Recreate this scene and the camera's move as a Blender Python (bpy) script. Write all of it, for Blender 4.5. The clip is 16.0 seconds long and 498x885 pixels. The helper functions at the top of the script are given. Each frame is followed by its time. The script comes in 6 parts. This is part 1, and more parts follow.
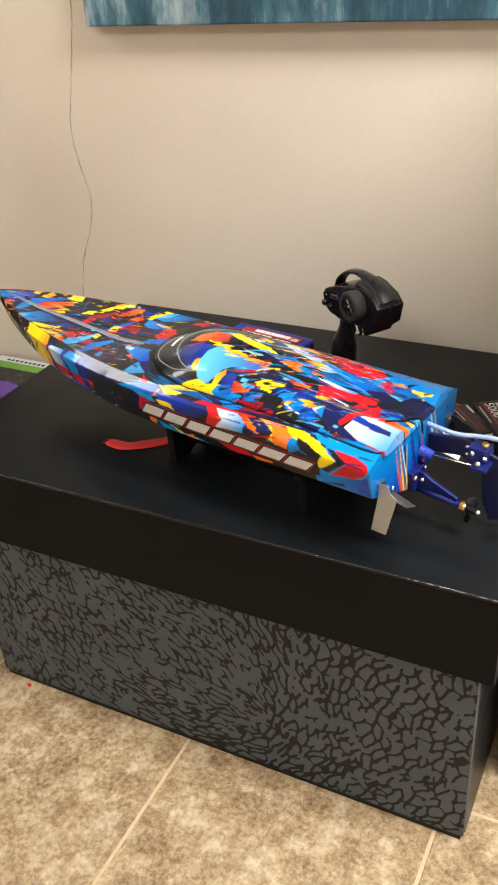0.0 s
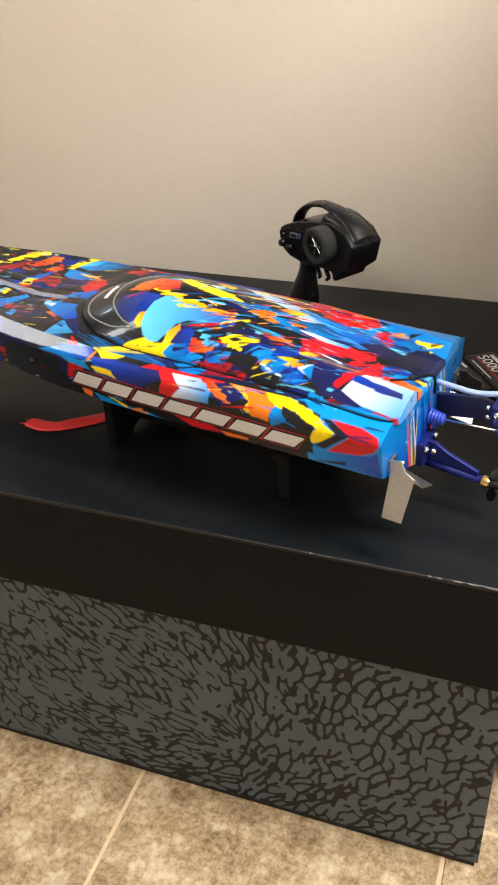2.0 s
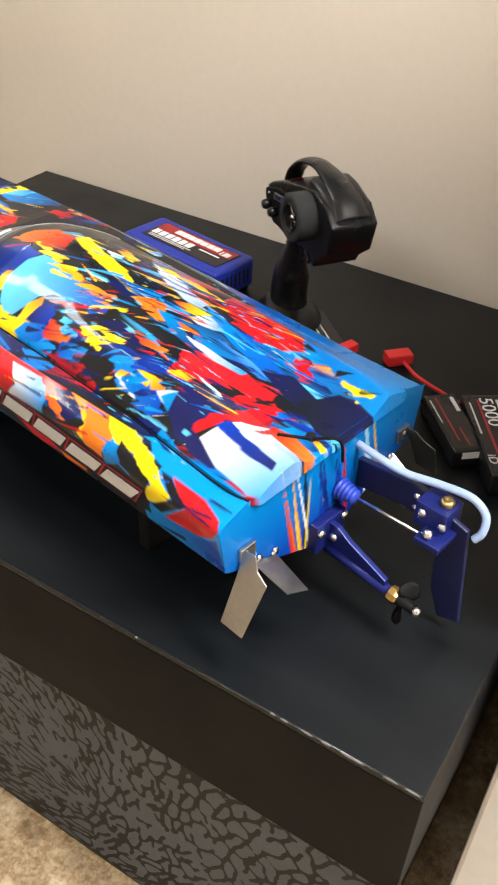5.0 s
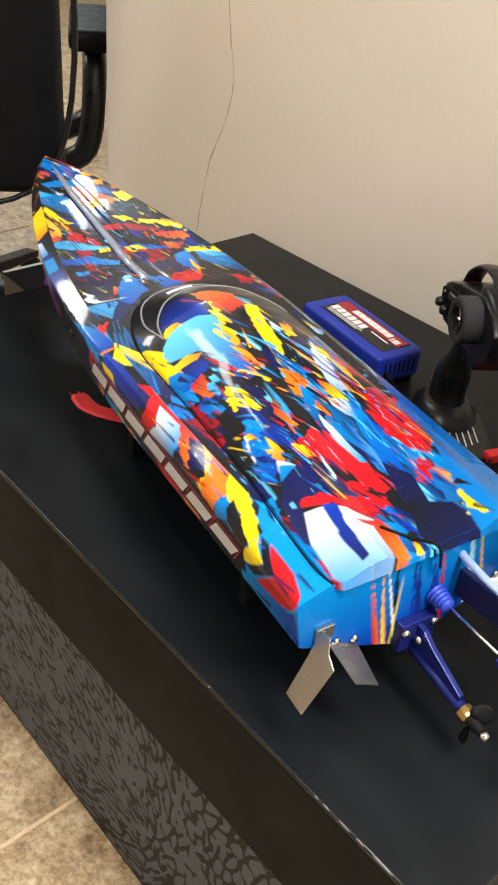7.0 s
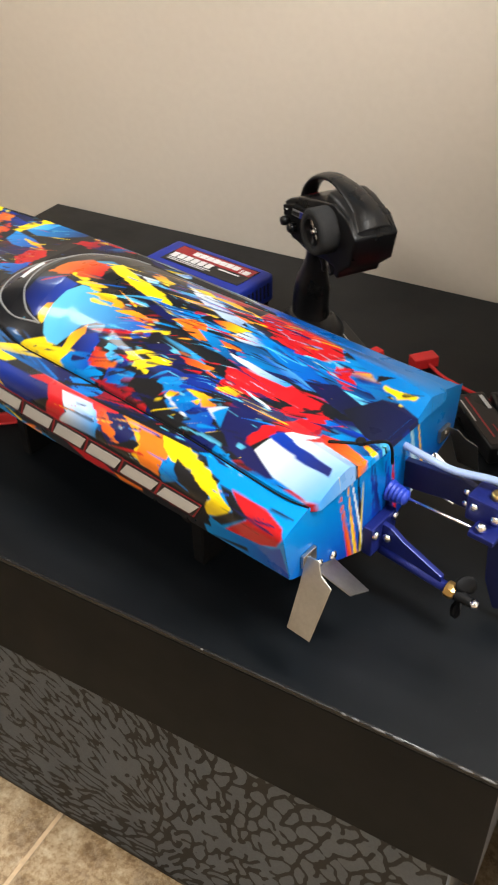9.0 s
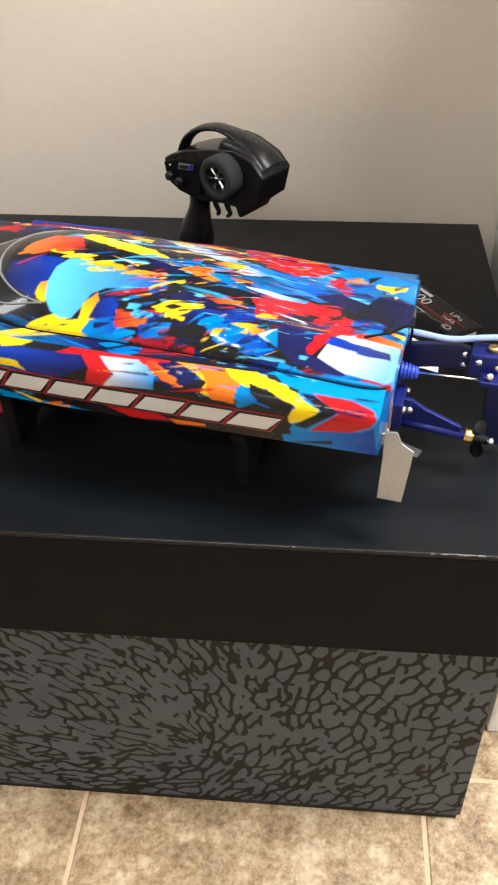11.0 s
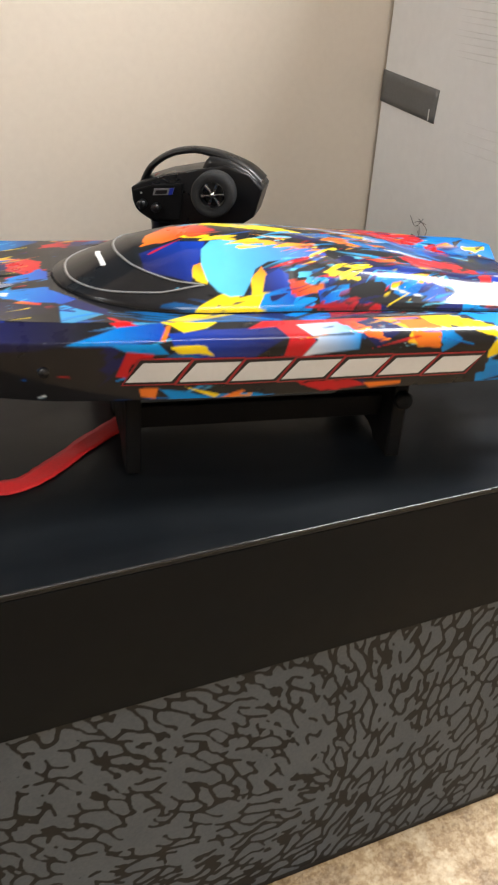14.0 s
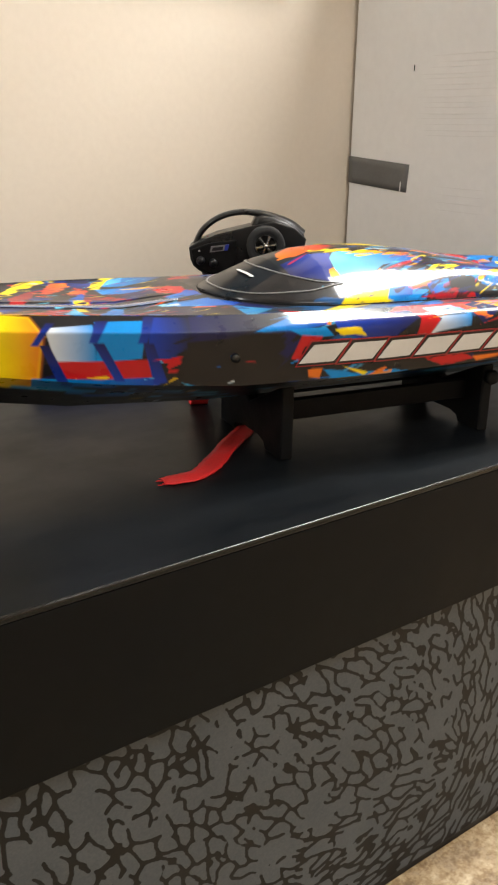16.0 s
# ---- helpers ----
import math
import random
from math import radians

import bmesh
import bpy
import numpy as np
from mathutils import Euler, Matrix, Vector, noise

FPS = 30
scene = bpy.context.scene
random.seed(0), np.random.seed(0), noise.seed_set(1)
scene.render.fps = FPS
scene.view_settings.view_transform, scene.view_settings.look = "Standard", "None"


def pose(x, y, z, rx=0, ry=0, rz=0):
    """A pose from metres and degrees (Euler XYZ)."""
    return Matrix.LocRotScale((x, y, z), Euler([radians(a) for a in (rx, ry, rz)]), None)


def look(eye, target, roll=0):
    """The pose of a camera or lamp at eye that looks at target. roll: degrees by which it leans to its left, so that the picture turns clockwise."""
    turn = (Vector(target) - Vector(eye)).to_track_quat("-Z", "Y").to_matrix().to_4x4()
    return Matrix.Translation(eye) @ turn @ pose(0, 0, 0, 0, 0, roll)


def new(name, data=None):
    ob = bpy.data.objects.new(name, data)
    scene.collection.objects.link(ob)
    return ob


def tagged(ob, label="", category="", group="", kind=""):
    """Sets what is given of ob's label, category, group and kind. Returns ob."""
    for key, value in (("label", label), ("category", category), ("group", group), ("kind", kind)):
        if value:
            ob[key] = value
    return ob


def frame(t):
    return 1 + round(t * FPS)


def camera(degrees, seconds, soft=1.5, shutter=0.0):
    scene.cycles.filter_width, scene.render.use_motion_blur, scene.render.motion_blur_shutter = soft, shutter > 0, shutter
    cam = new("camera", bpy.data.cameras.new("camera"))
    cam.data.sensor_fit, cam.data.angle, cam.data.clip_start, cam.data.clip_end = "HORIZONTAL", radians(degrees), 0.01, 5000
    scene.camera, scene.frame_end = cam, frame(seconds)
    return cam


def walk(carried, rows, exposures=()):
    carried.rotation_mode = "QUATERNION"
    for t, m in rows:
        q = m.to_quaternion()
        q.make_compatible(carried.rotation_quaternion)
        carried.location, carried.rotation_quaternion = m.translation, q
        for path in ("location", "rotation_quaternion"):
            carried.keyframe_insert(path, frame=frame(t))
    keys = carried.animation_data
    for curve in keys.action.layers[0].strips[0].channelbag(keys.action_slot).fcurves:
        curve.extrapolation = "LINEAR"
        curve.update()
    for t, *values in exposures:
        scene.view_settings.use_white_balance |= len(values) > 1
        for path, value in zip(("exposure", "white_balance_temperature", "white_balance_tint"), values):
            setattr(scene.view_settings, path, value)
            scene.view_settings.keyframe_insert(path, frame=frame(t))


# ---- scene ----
cam = camera(32.1, 16.0, soft=2.0, shutter=0.35)
PATH = [
    (0, (0.372, -0.856, 1.288), (-0.445, 0.643, 0.246), -4.3),
    (0.5, (0.355, -0.804, 1.228), (-0.455, 0.698, 0.186), -5.1),
    (1, (0.299, -0.764, 1.187), (-0.454, 0.747, 0.114), -4.4),
    (1.5, (0.255, -0.725, 1.172), (-0.432, 0.798, 0.073), -3.9),
    (2, (0.2, -0.692, 1.161), (-0.397, 0.859, 0.048), -3.0),
    (2.5, (0.162, -0.658, 1.15), (-0.348, 0.911, 0.02), -1.9),
    (3, (0.174, -0.565, 1.128), (-0.298, 0.99, -0.039), -1.5),
    (3.5, (0.185, -0.481, 1.107), (-0.279, 1.04, -0.107), -1.2),
    (3.7, (0.188, -0.461, 1.097), (-0.283, 1.047, -0.129), -0.9),
    (5.8, (0.347, -0.319, 1.097), (-0.672, 0.889, -0.129), 5.2),
    (6, (0.344, -0.319, 1.106), (-0.713, 0.871, -0.105), 5.9),
    (6.5, (0.344, -0.328, 1.121), (-0.781, 0.833, -0.056), 6.8),
    (7, (0.346, -0.33, 1.125), (-0.817, 0.817, -0.029), 6.1),
    (7.5, (0.346, -0.332, 1.125), (-0.815, 0.823, -0.024), 5.1),
    (8, (0.345, -0.341, 1.124), (-0.771, 0.852, -0.031), 2.3),
    (8.5, (0.316, -0.359, 1.108), (-0.687, 0.902, -0.077), -0.7),
    (8.7, (0.304, -0.367, 1.106), (-0.632, 0.934, -0.092), -1.1),
    (10.8, (0.031, -0.548, 1.122), (-0.121, 0.984, -0.154), -1.9),
    (11, (0.015, -0.568, 1.129), (-0.135, 0.965, -0.148), -1.2),
    (11.5, (-0.065, -0.6, 1.144), (-0.171, 0.948, -0.118), -0.5),
    (12, (-0.181, -0.61, 1.152), (-0.139, 0.943, -0.107), 0.4),
    (12.5, (-0.271, -0.613, 1.15), (-0.104, 0.937, -0.102), 1.4),
    (13, (-0.323, -0.536, 1.087), (-0.052, 1.047, -0.105), 1.3),
    (13.5, (-0.388, -0.515, 1.012), (0.151, 1.1, -0.038), 2.0),
    (14, (-0.519, -0.528, 0.957), (0.263, 1.034, -0.016), 4.0),
    (14.5, (-0.656, -0.549, 0.915), (0.264, 1.008, 0.061), 4.0),
    (15, (-0.752, -0.553, 0.872), (0.254, 1.028, 0.173), 2.1),
    (15.5, (-0.804, -0.556, 0.855), (0.267, 1.008, 0.217), 1.5),
    (16, (-0.842, -0.525, 0.851), (0.284, 0.988, 0.186), 1.0),
]
EXPOSURES = [(0.0, -0.55, 6350, 8), (2.0, -0.54, 6350, 8), (3.5, -0.42, 6250, 8), (7.0, -0.56, 6300, 8), (8.5, -0.66, 6300, 8), (11.0, -0.42, 6000, 8), (12.5, -0.42, 6000, 8), (14.0, -0.40, 6050, 8), (16.0, -0.38, 6300, 7)]
walk(cam, [(t, look(eye, target, roll)) for t, eye, target, roll in PATH], EXPOSURES)

# ---- light ----
world = bpy.data.worlds.new("room_world")
scene.world = world
world.use_nodes = True
world.node_tree.nodes["Background"].inputs[0].default_value = (0.9, 0.85, 0.8, 1)
world.node_tree.nodes["Background"].inputs[1].default_value = 0.035


def ceiling_lamp(x, y, watts, sx=0.6, sy=1.2, col=(1.0, 0.975, 0.93)):
    """A recessed panel lamp: the light itself, just under its diffuser."""
    d = bpy.data.lights.new("panel_light", "AREA")
    d.shape, d.size, d.size_y, d.energy, d.color = "RECTANGLE", sx, sy, watts, col
    ob = new("panel_light", d)
    ob.matrix_world = pose(x, y, 2.575)
    return ob


WARM_W, COOL_W = (1.0, 0.965, 0.915), (0.86, 0.95, 1.0)
LAMPS = ((1.25, -0.05, 172, 0.6, WARM_W), (-0.25, -1.8, 38, 0.6, WARM_W), (-3.95, 1.8, 120, 0.6, COOL_W), (-2.45, -0.05, 32, 0.3, WARM_W), (-5.0, -0.8, 80, 0.6, WARM_W))
for lamp_x, lamp_y, lamp_w, lamp_d, lamp_c in LAMPS:
    ceiling_lamp(lamp_x, lamp_y, lamp_w, 1.2, lamp_d, lamp_c)


# ---- materials ----
def material(name):
    m = bpy.data.materials.new(name)
    m.use_nodes = True
    nt = m.node_tree
    return m, nt, nt.nodes["Principled BSDF"]


def nd(nt, kind, **values):
    n = nt.nodes.new(kind)
    for key, v in values.items():
        n.inputs[key.replace("_", " ")].default_value = v
    return n


def ramp(nt, fac, *stops):
    r = nt.nodes.new("ShaderNodeValToRGB")
    els = r.color_ramp.elements
    while len(els) < len(stops):
        els.new(0.5)
    for e, (p, c) in zip(els, stops):
        e.position = p
        e.color = (*c, 1) if len(c) == 3 else c
    nt.links.new(fac, r.inputs[0])
    return r.outputs[0]


def coords(nt, scale=(1, 1, 1), which="Object"):
    tc = nt.nodes.new("ShaderNodeTexCoord")
    mp = nt.nodes.new("ShaderNodeMapping")
    mp.inputs["Scale"].default_value = scale
    nt.links.new(tc.outputs[which], mp.inputs[0])
    return mp.outputs[0]


def noise_of(nt, vec, scale, detail=4, rough=0.55):
    n = nd(nt, "ShaderNodeTexNoise", Scale=scale, Detail=detail, Roughness=rough)
    nt.links.new(vec, n.inputs["Vector"])
    return n.outputs["Fac"]


def mix(nt, fac, a, b, mode="MIX"):
    m = nt.nodes.new("ShaderNodeMix")
    m.data_type, m.blend_type = "RGBA", mode
    for sock, v in ((m.inputs[0], fac), (m.inputs[6], a), (m.inputs[7], b)):
        if isinstance(v, (int, float)):
            sock.default_value = v
        elif isinstance(v, tuple):
            sock.default_value = (*v, 1)
        else:
            nt.links.new(v, sock)
    return m.outputs[2]


def bump(nt, bsdf, height, strength=0.2, distance=0.002):
    b = nd(nt, "ShaderNodeBump", Strength=strength, Distance=distance)
    nt.links.new(height, b.inputs["Height"])
    nt.links.new(b.outputs[0], bsdf.inputs["Normal"])


def mathn(nt, op, a, b=None):
    m = nt.nodes.new("ShaderNodeMath")
    m.operation = op
    for sock, v in zip(m.inputs, (a, b)):
        if v is None:
            continue
        if isinstance(v, (int, float)):
            sock.default_value = v
        else:
            nt.links.new(v, sock)
    return m.outputs[0]


def simple(name, col, rough=0.5, metal=0.0, vary=0.15, grain=60.0, bumpy=0.1, coat=0.0):
    """A plain finish with fine grain and slow unevenness in colour and gloss."""
    m, nt, b = material(name)
    v = coords(nt)
    f = noise_of(nt, v, grain, 5)
    g = noise_of(nt, v, grain / 9, 3)
    lo, hi = tuple(c * (1 - vary) for c in col), tuple(min(1, c * (1 + vary)) for c in col)
    c1 = ramp(nt, f, (0.3, lo), (0.7, hi))
    c2 = ramp(nt, g, (0.3, lo), (0.7, hi))
    nt.links.new(mix(nt, 0.5, c1, c2), b.inputs["Base Color"])
    nt.links.new(ramp(nt, g, (0.25, (rough * 0.8,) * 3), (0.75, (min(1, rough * 1.2),) * 3)), b.inputs["Roughness"])
    b.inputs["Metallic"].default_value = metal
    b.inputs["Coat Weight"].default_value = coat
    if not metal and max(col) < 0.03:
        b.inputs["Specular IOR Level"].default_value = 0.38
    bump(nt, b, f, bumpy, 0.0006)
    return m


def wall_paint(name, col):
    m, nt, b = material(name)
    v = coords(nt)
    big = noise_of(nt, v, 1.3, 3)
    fine = noise_of(nt, v, 90, 4)
    c = ramp(nt, big, (0.3, tuple(x * 0.96 for x in col)), (0.7, tuple(min(1, x * 1.03) for x in col)))
    nt.links.new(mix(nt, 0.06, c, ramp(nt, fine, (0.35, (0.5, 0.42, 0.33)), (0.65, (0.8, 0.72, 0.6)))), b.inputs["Base Color"])
    b.inputs["Roughness"].default_value = 0.55
    bump(nt, b, mathn(nt, "ADD", fine, noise_of(nt, v, 22, 3)), 0.12, 0.0015)
    return m


def tile_stone():
    """Tan, mottled ceramic: clouds, brown veins, and each tile a little different."""
    m, nt, b = material("tan_tile")
    v = coords(nt, which="Object")
    info = nt.nodes.new("ShaderNodeObjectInfo")
    sh = nt.nodes.new("ShaderNodeVectorMath")
    sh.operation = "MULTIPLY_ADD"
    sh.inputs[1].default_value = (1, 1, 1)
    nt.links.new(v, sh.inputs[0])
    cb = nt.nodes.new("ShaderNodeCombineXYZ")
    for k in range(3):
        nt.links.new(mathn(nt, "MULTIPLY", info.outputs["Random"], 37.0 + 11 * k), cb.inputs[k])
    nt.links.new(cb.outputs[0], sh.inputs[2])
    v = sh.outputs[0]
    big = noise_of(nt, v, 6, 6, 0.7)
    mid = noise_of(nt, v, 22, 8, 0.75)
    fine = noise_of(nt, v, 110, 6, 0.75)
    base = ramp(nt, big, (0.36, (0.22, 0.135, 0.060)), (0.5, (0.37, 0.265, 0.145)), (0.64, (0.52, 0.42, 0.28)))
    veins = ramp(nt, mid, (0.40, (0.10, 0.055, 0.022)), (0.47, (0.27, 0.185, 0.09)), (0.53, (0.42, 0.325, 0.20)), (0.60, (0.66, 0.59, 0.46)))
    c = mix(nt, 0.62, base, veins)
    c = mix(nt, 0.30, c, ramp(nt, fine, (0.42, (0.10, 0.06, 0.03)), (0.58, (0.62, 0.56, 0.46))))
    c = mix(nt, 1.0, c, (0.86, 0.79, 0.69), "MULTIPLY")
    nt.links.new(c, b.inputs["Base Color"])
    nt.links.new(ramp(nt, mid, (0.3, (0.38,) * 3), (0.7, (0.55,) * 3)), b.inputs["Roughness"])
    bump(nt, b, mid, 0.25, 0.001)
    return m


def lattice(u, v, seed):
    """Smooth value noise, 0 to 1, on a unit lattice."""
    i, j = np.floor(u).astype(np.int64), np.floor(v).astype(np.int64)
    fu, fv = u - i, v - j
    fu, fv = fu * fu * (3 - 2 * fu), fv * fv * (3 - 2 * fv)

    def h(a, b):
        k = (a * 374761393 + b * 668265263 + seed * 1442695041) & 0x7FFFFFFF
        k = ((k ^ (k >> 13)) * 1274126177) & 0x7FFFFFFF
        return ((k ^ (k >> 16)) & 0xFFFF) / 65535.0

    return (h(i, j) * (1 - fu) + h(i + 1, j) * fu) * (1 - fv) + (h(i, j + 1) * (1 - fu) + h(i + 1, j + 1) * fu) * fv


def rough(u, v, size, seed, octaves=3):
    out, a, tot = 0.0, 1.0, 0.0
    for k in range(octaves):
        out = out + a * lattice(u / size * 2 ** k, v / size * 2 ** k, seed + 7 * k)
        tot, a = tot + a, a * 0.55
    return out / tot - 0.5


def crackle_field(xs, zs):
    """Cells drawn out along a flow that turns along the board, with dark, uneven, sometimes broken lines between them. Below 0.15: line."""
    rng = np.random.default_rng(29)
    X, Z = (a.astype(np.float32) for a in np.meshgrid(xs, zs, indexing="ij"))

    def cloud(size, seed, octaves=2):
        return 2 * rough(X + 3, Z + 3, size, seed, octaves)

    def run(x, z):
        high = np.interp(x, (-0.70, -0.50, -0.40, -0.30, -0.20, -0.13, -0.05, 0.05, 0.22), (-72, -62, -40, -38, -48, -70, -92, -105, -98))
        base = np.where(x < -0.12, np.interp(x, (-0.70, -0.50, -0.40, -0.25, -0.12), (-72, -50, -18, 2, 18)), -125.0)
        low = np.clip((0.21 - z) / 0.13, 0, 1)
        return np.radians(high * (1 - low) + base * low)

    def draw(x):
        return np.interp(x, (-0.70, -0.55, -0.45, -0.32, -0.04, 0.05, 0.22), (2.2, 1.5, 1.8, 2.9, 2.8, 1.8, 1.4))

    def cells(count, wx, wz, stretch):
        pts, turns, longs = [], [], []
        for k in range(count):
            best, far = None, -1.0
            for c in range(14):
                q = (rng.uniform(xs[0] - 0.02, xs[-1] + 0.02), rng.uniform(zs[0] - 0.02, zs[-1] + 0.02))
                t, g = float(run(*q)) + rng.normal(0, 0.22), math.sqrt(float(draw(q[0])) * stretch)
                d = 9.0
                if pts:
                    D = np.array(pts) - q
                    al, ac = D[:, 0] * math.cos(t) + D[:, 1] * math.sin(t), -D[:, 0] * math.sin(t) + D[:, 1] * math.cos(t)
                    d = float(((al / g) ** 2 + (ac * g) ** 2).min())
                if d > far:
                    best, far = (q, t, g), d
            pts.append(best[0]), turns.append(best[1]), longs.append(best[2])
        near, owner = np.full(wx.shape, 9.0, np.float32), np.zeros(wx.shape, np.int32)
        for k, ((px, pz), t, g) in enumerate(zip(pts, turns, longs)):
            dx, dz = wx - px, wz - pz
            d = ((dx * math.cos(t) + dz * math.sin(t)) / g) ** 2 + ((dz * math.cos(t) - dx * math.sin(t)) * g) ** 2
            hit = d < near
            near[hit], owner[hit] = d[hit], k
        seam = np.zeros(wx.shape, np.float32)
        seam[:-1] = owner[:-1] != owner[1:]
        seam[:, :-1] = np.maximum(seam[:, :-1], owner[:, :-1] != owner[:, 1:])
        return seam

    wx, wz = (X + 0.007 * cloud(0.022, 3)).astype(np.float32), (Z + 0.007 * cloud(0.022, 4)).astype(np.float32)
    lines = np.maximum(cells(720, wx, wz, 1.2) * (cloud(0.020, 5) > -0.30), cells(1000, wx, wz, 1.2) * (cloud(0.022, 6) > 0.36))
    step = xs[1] - xs[0]
    pad = 24
    wide = np.pad(lines, pad)
    kx, kz = np.meshgrid(np.fft.fftfreq(wide.shape[0], step), np.fft.fftfreq(wide.shape[1], step), indexing="ij")
    blur = 0.0019
    ink = np.fft.ifft2(np.fft.fft2(wide) * np.exp(-2 * (math.pi * blur) ** 2 * (kx ** 2 + kz ** 2))).real[pad:-pad, pad:-pad]
    ink = ink * blur * 2.5066 / (step * 1.25)
    return np.clip(0.15 + 0.9 * (0.46 + 0.14 * cloud(0.03, 8) - ink), 0, 1)


def elephant_print():
    """Grey vinyl printed with black, crackled, branching lines (the lines lie on the mesh)."""
    m, nt, b = material("crackle_print")
    v = coords(nt)
    at = nt.nodes.new("ShaderNodeAttribute")
    at.attribute_name = "crackle"
    edge = mathn(nt, "ADD", at.outputs["Fac"], mathn(nt, "MULTIPLY", mathn(nt, "SUBTRACT", noise_of(nt, v, 150, 2), 0.5), 0.14))
    line = ramp(nt, edge, (0.12, (1, 1, 1)), (0.17, (0, 0, 0)))
    tone = ramp(nt, noise_of(nt, v, 9, 3), (0.3, (0.065, 0.078, 0.094)), (0.7, (0.083, 0.098, 0.117)))
    tone = mix(nt, 0.25, tone, ramp(nt, noise_of(nt, v, 420, 3), (0.3, (0.042, 0.049, 0.058)), (0.7, (0.105, 0.118, 0.133))))
    nt.links.new(mix(nt, line, tone, (0.009, 0.009, 0.009)), b.inputs["Base Color"])
    b.inputs["Roughness"].default_value = 0.6
    b.inputs["Specular IOR Level"].default_value = 0.25
    bump(nt, b, edge, 0.12, 0.0004)
    return m


def black_laminate():
    """Satin black table finish with dust, wiped smears and a few dull spots."""
    m, nt, b = material("black_laminate")
    v = coords(nt)
    smear = noise_of(nt, coords(nt, (2.0, 9.0, 2.0)), 3.0, 5, 0.6)
    spots = noise_of(nt, v, 14, 4)
    dust = nd(nt, "ShaderNodeTexVoronoi", Scale=210.0)
    nt.links.new(v, dust.inputs["Vector"])
    speck = mathn(nt, "LESS_THAN", dust.outputs["Distance"], 0.045)
    keep = mathn(nt, "GREATER_THAN", noise_of(nt, v, 40, 2), 0.62)
    c = ramp(nt, smear, (0.3, (0.0036, 0.0046, 0.0059)), (0.75, (0.0058, 0.0071, 0.0088)))
    c = mix(nt, mathn(nt, "MULTIPLY", mathn(nt, "MULTIPLY", speck, keep), 0.35), c, (0.4, 0.38, 0.35))
    nt.links.new(c, b.inputs["Base Color"])
    r = mix(nt, 0.5, ramp(nt, smear, (0.3, (0.30,) * 3), (0.7, (0.42,) * 3)), ramp(nt, spots, (0.35, (0.46,) * 3), (0.6, (0.30,) * 3)))
    nt.links.new(r, b.inputs["Roughness"])
    b.inputs["Specular IOR Level"].default_value = 0.22
    bump(nt, b, noise_of(nt, v, 380, 3), 0.05, 0.0003)
    return m


M_WALL = wall_paint("beige_wall_paint", (0.70, 0.622, 0.525))
M_CEIL = wall_paint("ceiling_paint", (0.8, 0.79, 0.76))
M_TILE = tile_stone()
M_GROUT = simple("tan_grout", (0.52, 0.38, 0.24), 0.9, vary=0.2, grain=120, bumpy=0.3)
M_BLACK = black_laminate()
M_PRINT = elephant_print()
M_FASCIA = simple("matt_black_paint", (0.0045, 0.0052, 0.0060), 0.55, vary=0.2, grain=60, bumpy=0.08)
M_FASCIA.node_tree.nodes["Principled BSDF"].inputs["Specular IOR Level"].default_value = 0.10
M_EDGE = simple("edge_highlight_gloss", (0.010, 0.010, 0.011), 0.2, vary=0.2, grain=90, bumpy=0.05)
M_EDGE.node_tree.nodes["Principled BSDF"].inputs["Specular IOR Level"].default_value = 0.42
M_WORN = simple("worn_edge", (0.12, 0.12, 0.12), 0.6, vary=0.3, grain=300)
M_PLASTIC = simple("black_plastic", (0.009, 0.009, 0.010), 0.30, vary=0.2, grain=250, bumpy=0.12)
M_MATTE = simple("matt_black_plastic", (0.0055, 0.0055, 0.006), 0.6, vary=0.25, grain=400, bumpy=0.3)
M_MATTE.node_tree.nodes["Principled BSDF"].inputs["Specular IOR Level"].default_value = 0.12
M_FOAM = simple("foam_rubber", (0.028, 0.028, 0.029), 0.9, vary=0.3, grain=900, bumpy=0.8)
M_CHROME = simple("chrome", (0.78, 0.78, 0.79), 0.16, 1.0, vary=0.08, grain=120, bumpy=0.02)
M_STEEL = simple("brushed_steel", (0.42, 0.41, 0.385), 0.38, 1.0, vary=0.12, grain=260, bumpy=0.1)
M_ANOD = simple("blue_anodised_aluminium", (0.009, 0.016, 0.14), 0.35, 0.35, vary=0.2, grain=200, bumpy=0.08)
M_NAVY = simple("navy_plastic", (0.007, 0.010, 0.055), 0.42, 0.0, vary=0.15, grain=200)
M_BLUE = simple("blue_moulded_plastic", (0.008, 0.025, 0.30), 0.45, vary=0.12, grain=300, bumpy=0.15)
M_RUBBERB = simple("blue_rubber", (0.02, 0.05, 0.42), 0.5, vary=0.15, grain=200)
M_BRASS = simple("brass", (0.62, 0.43, 0.16), 0.3, 1.0, vary=0.1, grain=150)
M_WHITE = simple("white_print", (0.72, 0.72, 0.72), 0.45, vary=0.05, grain=200)
M_GREYP = simple("light_grey_print", (0.58, 0.58, 0.58), 0.35, vary=0.05, grain=200)
M_RED = simple("red_nylon", (0.62, 0.018, 0.02), 0.55, vary=0.15, grain=500, bumpy=0.3)
M_REDP = simple("red_print", (0.30, 0.010, 0.016), 0.4, vary=0.15, grain=100)
M_CARD = simple("white_cardboard", (0.80, 0.785, 0.775), 0.75, vary=0.04, grain=60, bumpy=0.15)
M_TAPE = simple("grey_duct_tape", (0.13, 0.128, 0.125), 0.42, vary=0.12, grain=180, bumpy=0.2)
M_LEATHER = simple("black_leather", (0.006, 0.0065, 0.008), 0.5, vary=0.2, grain=140, bumpy=0.3)
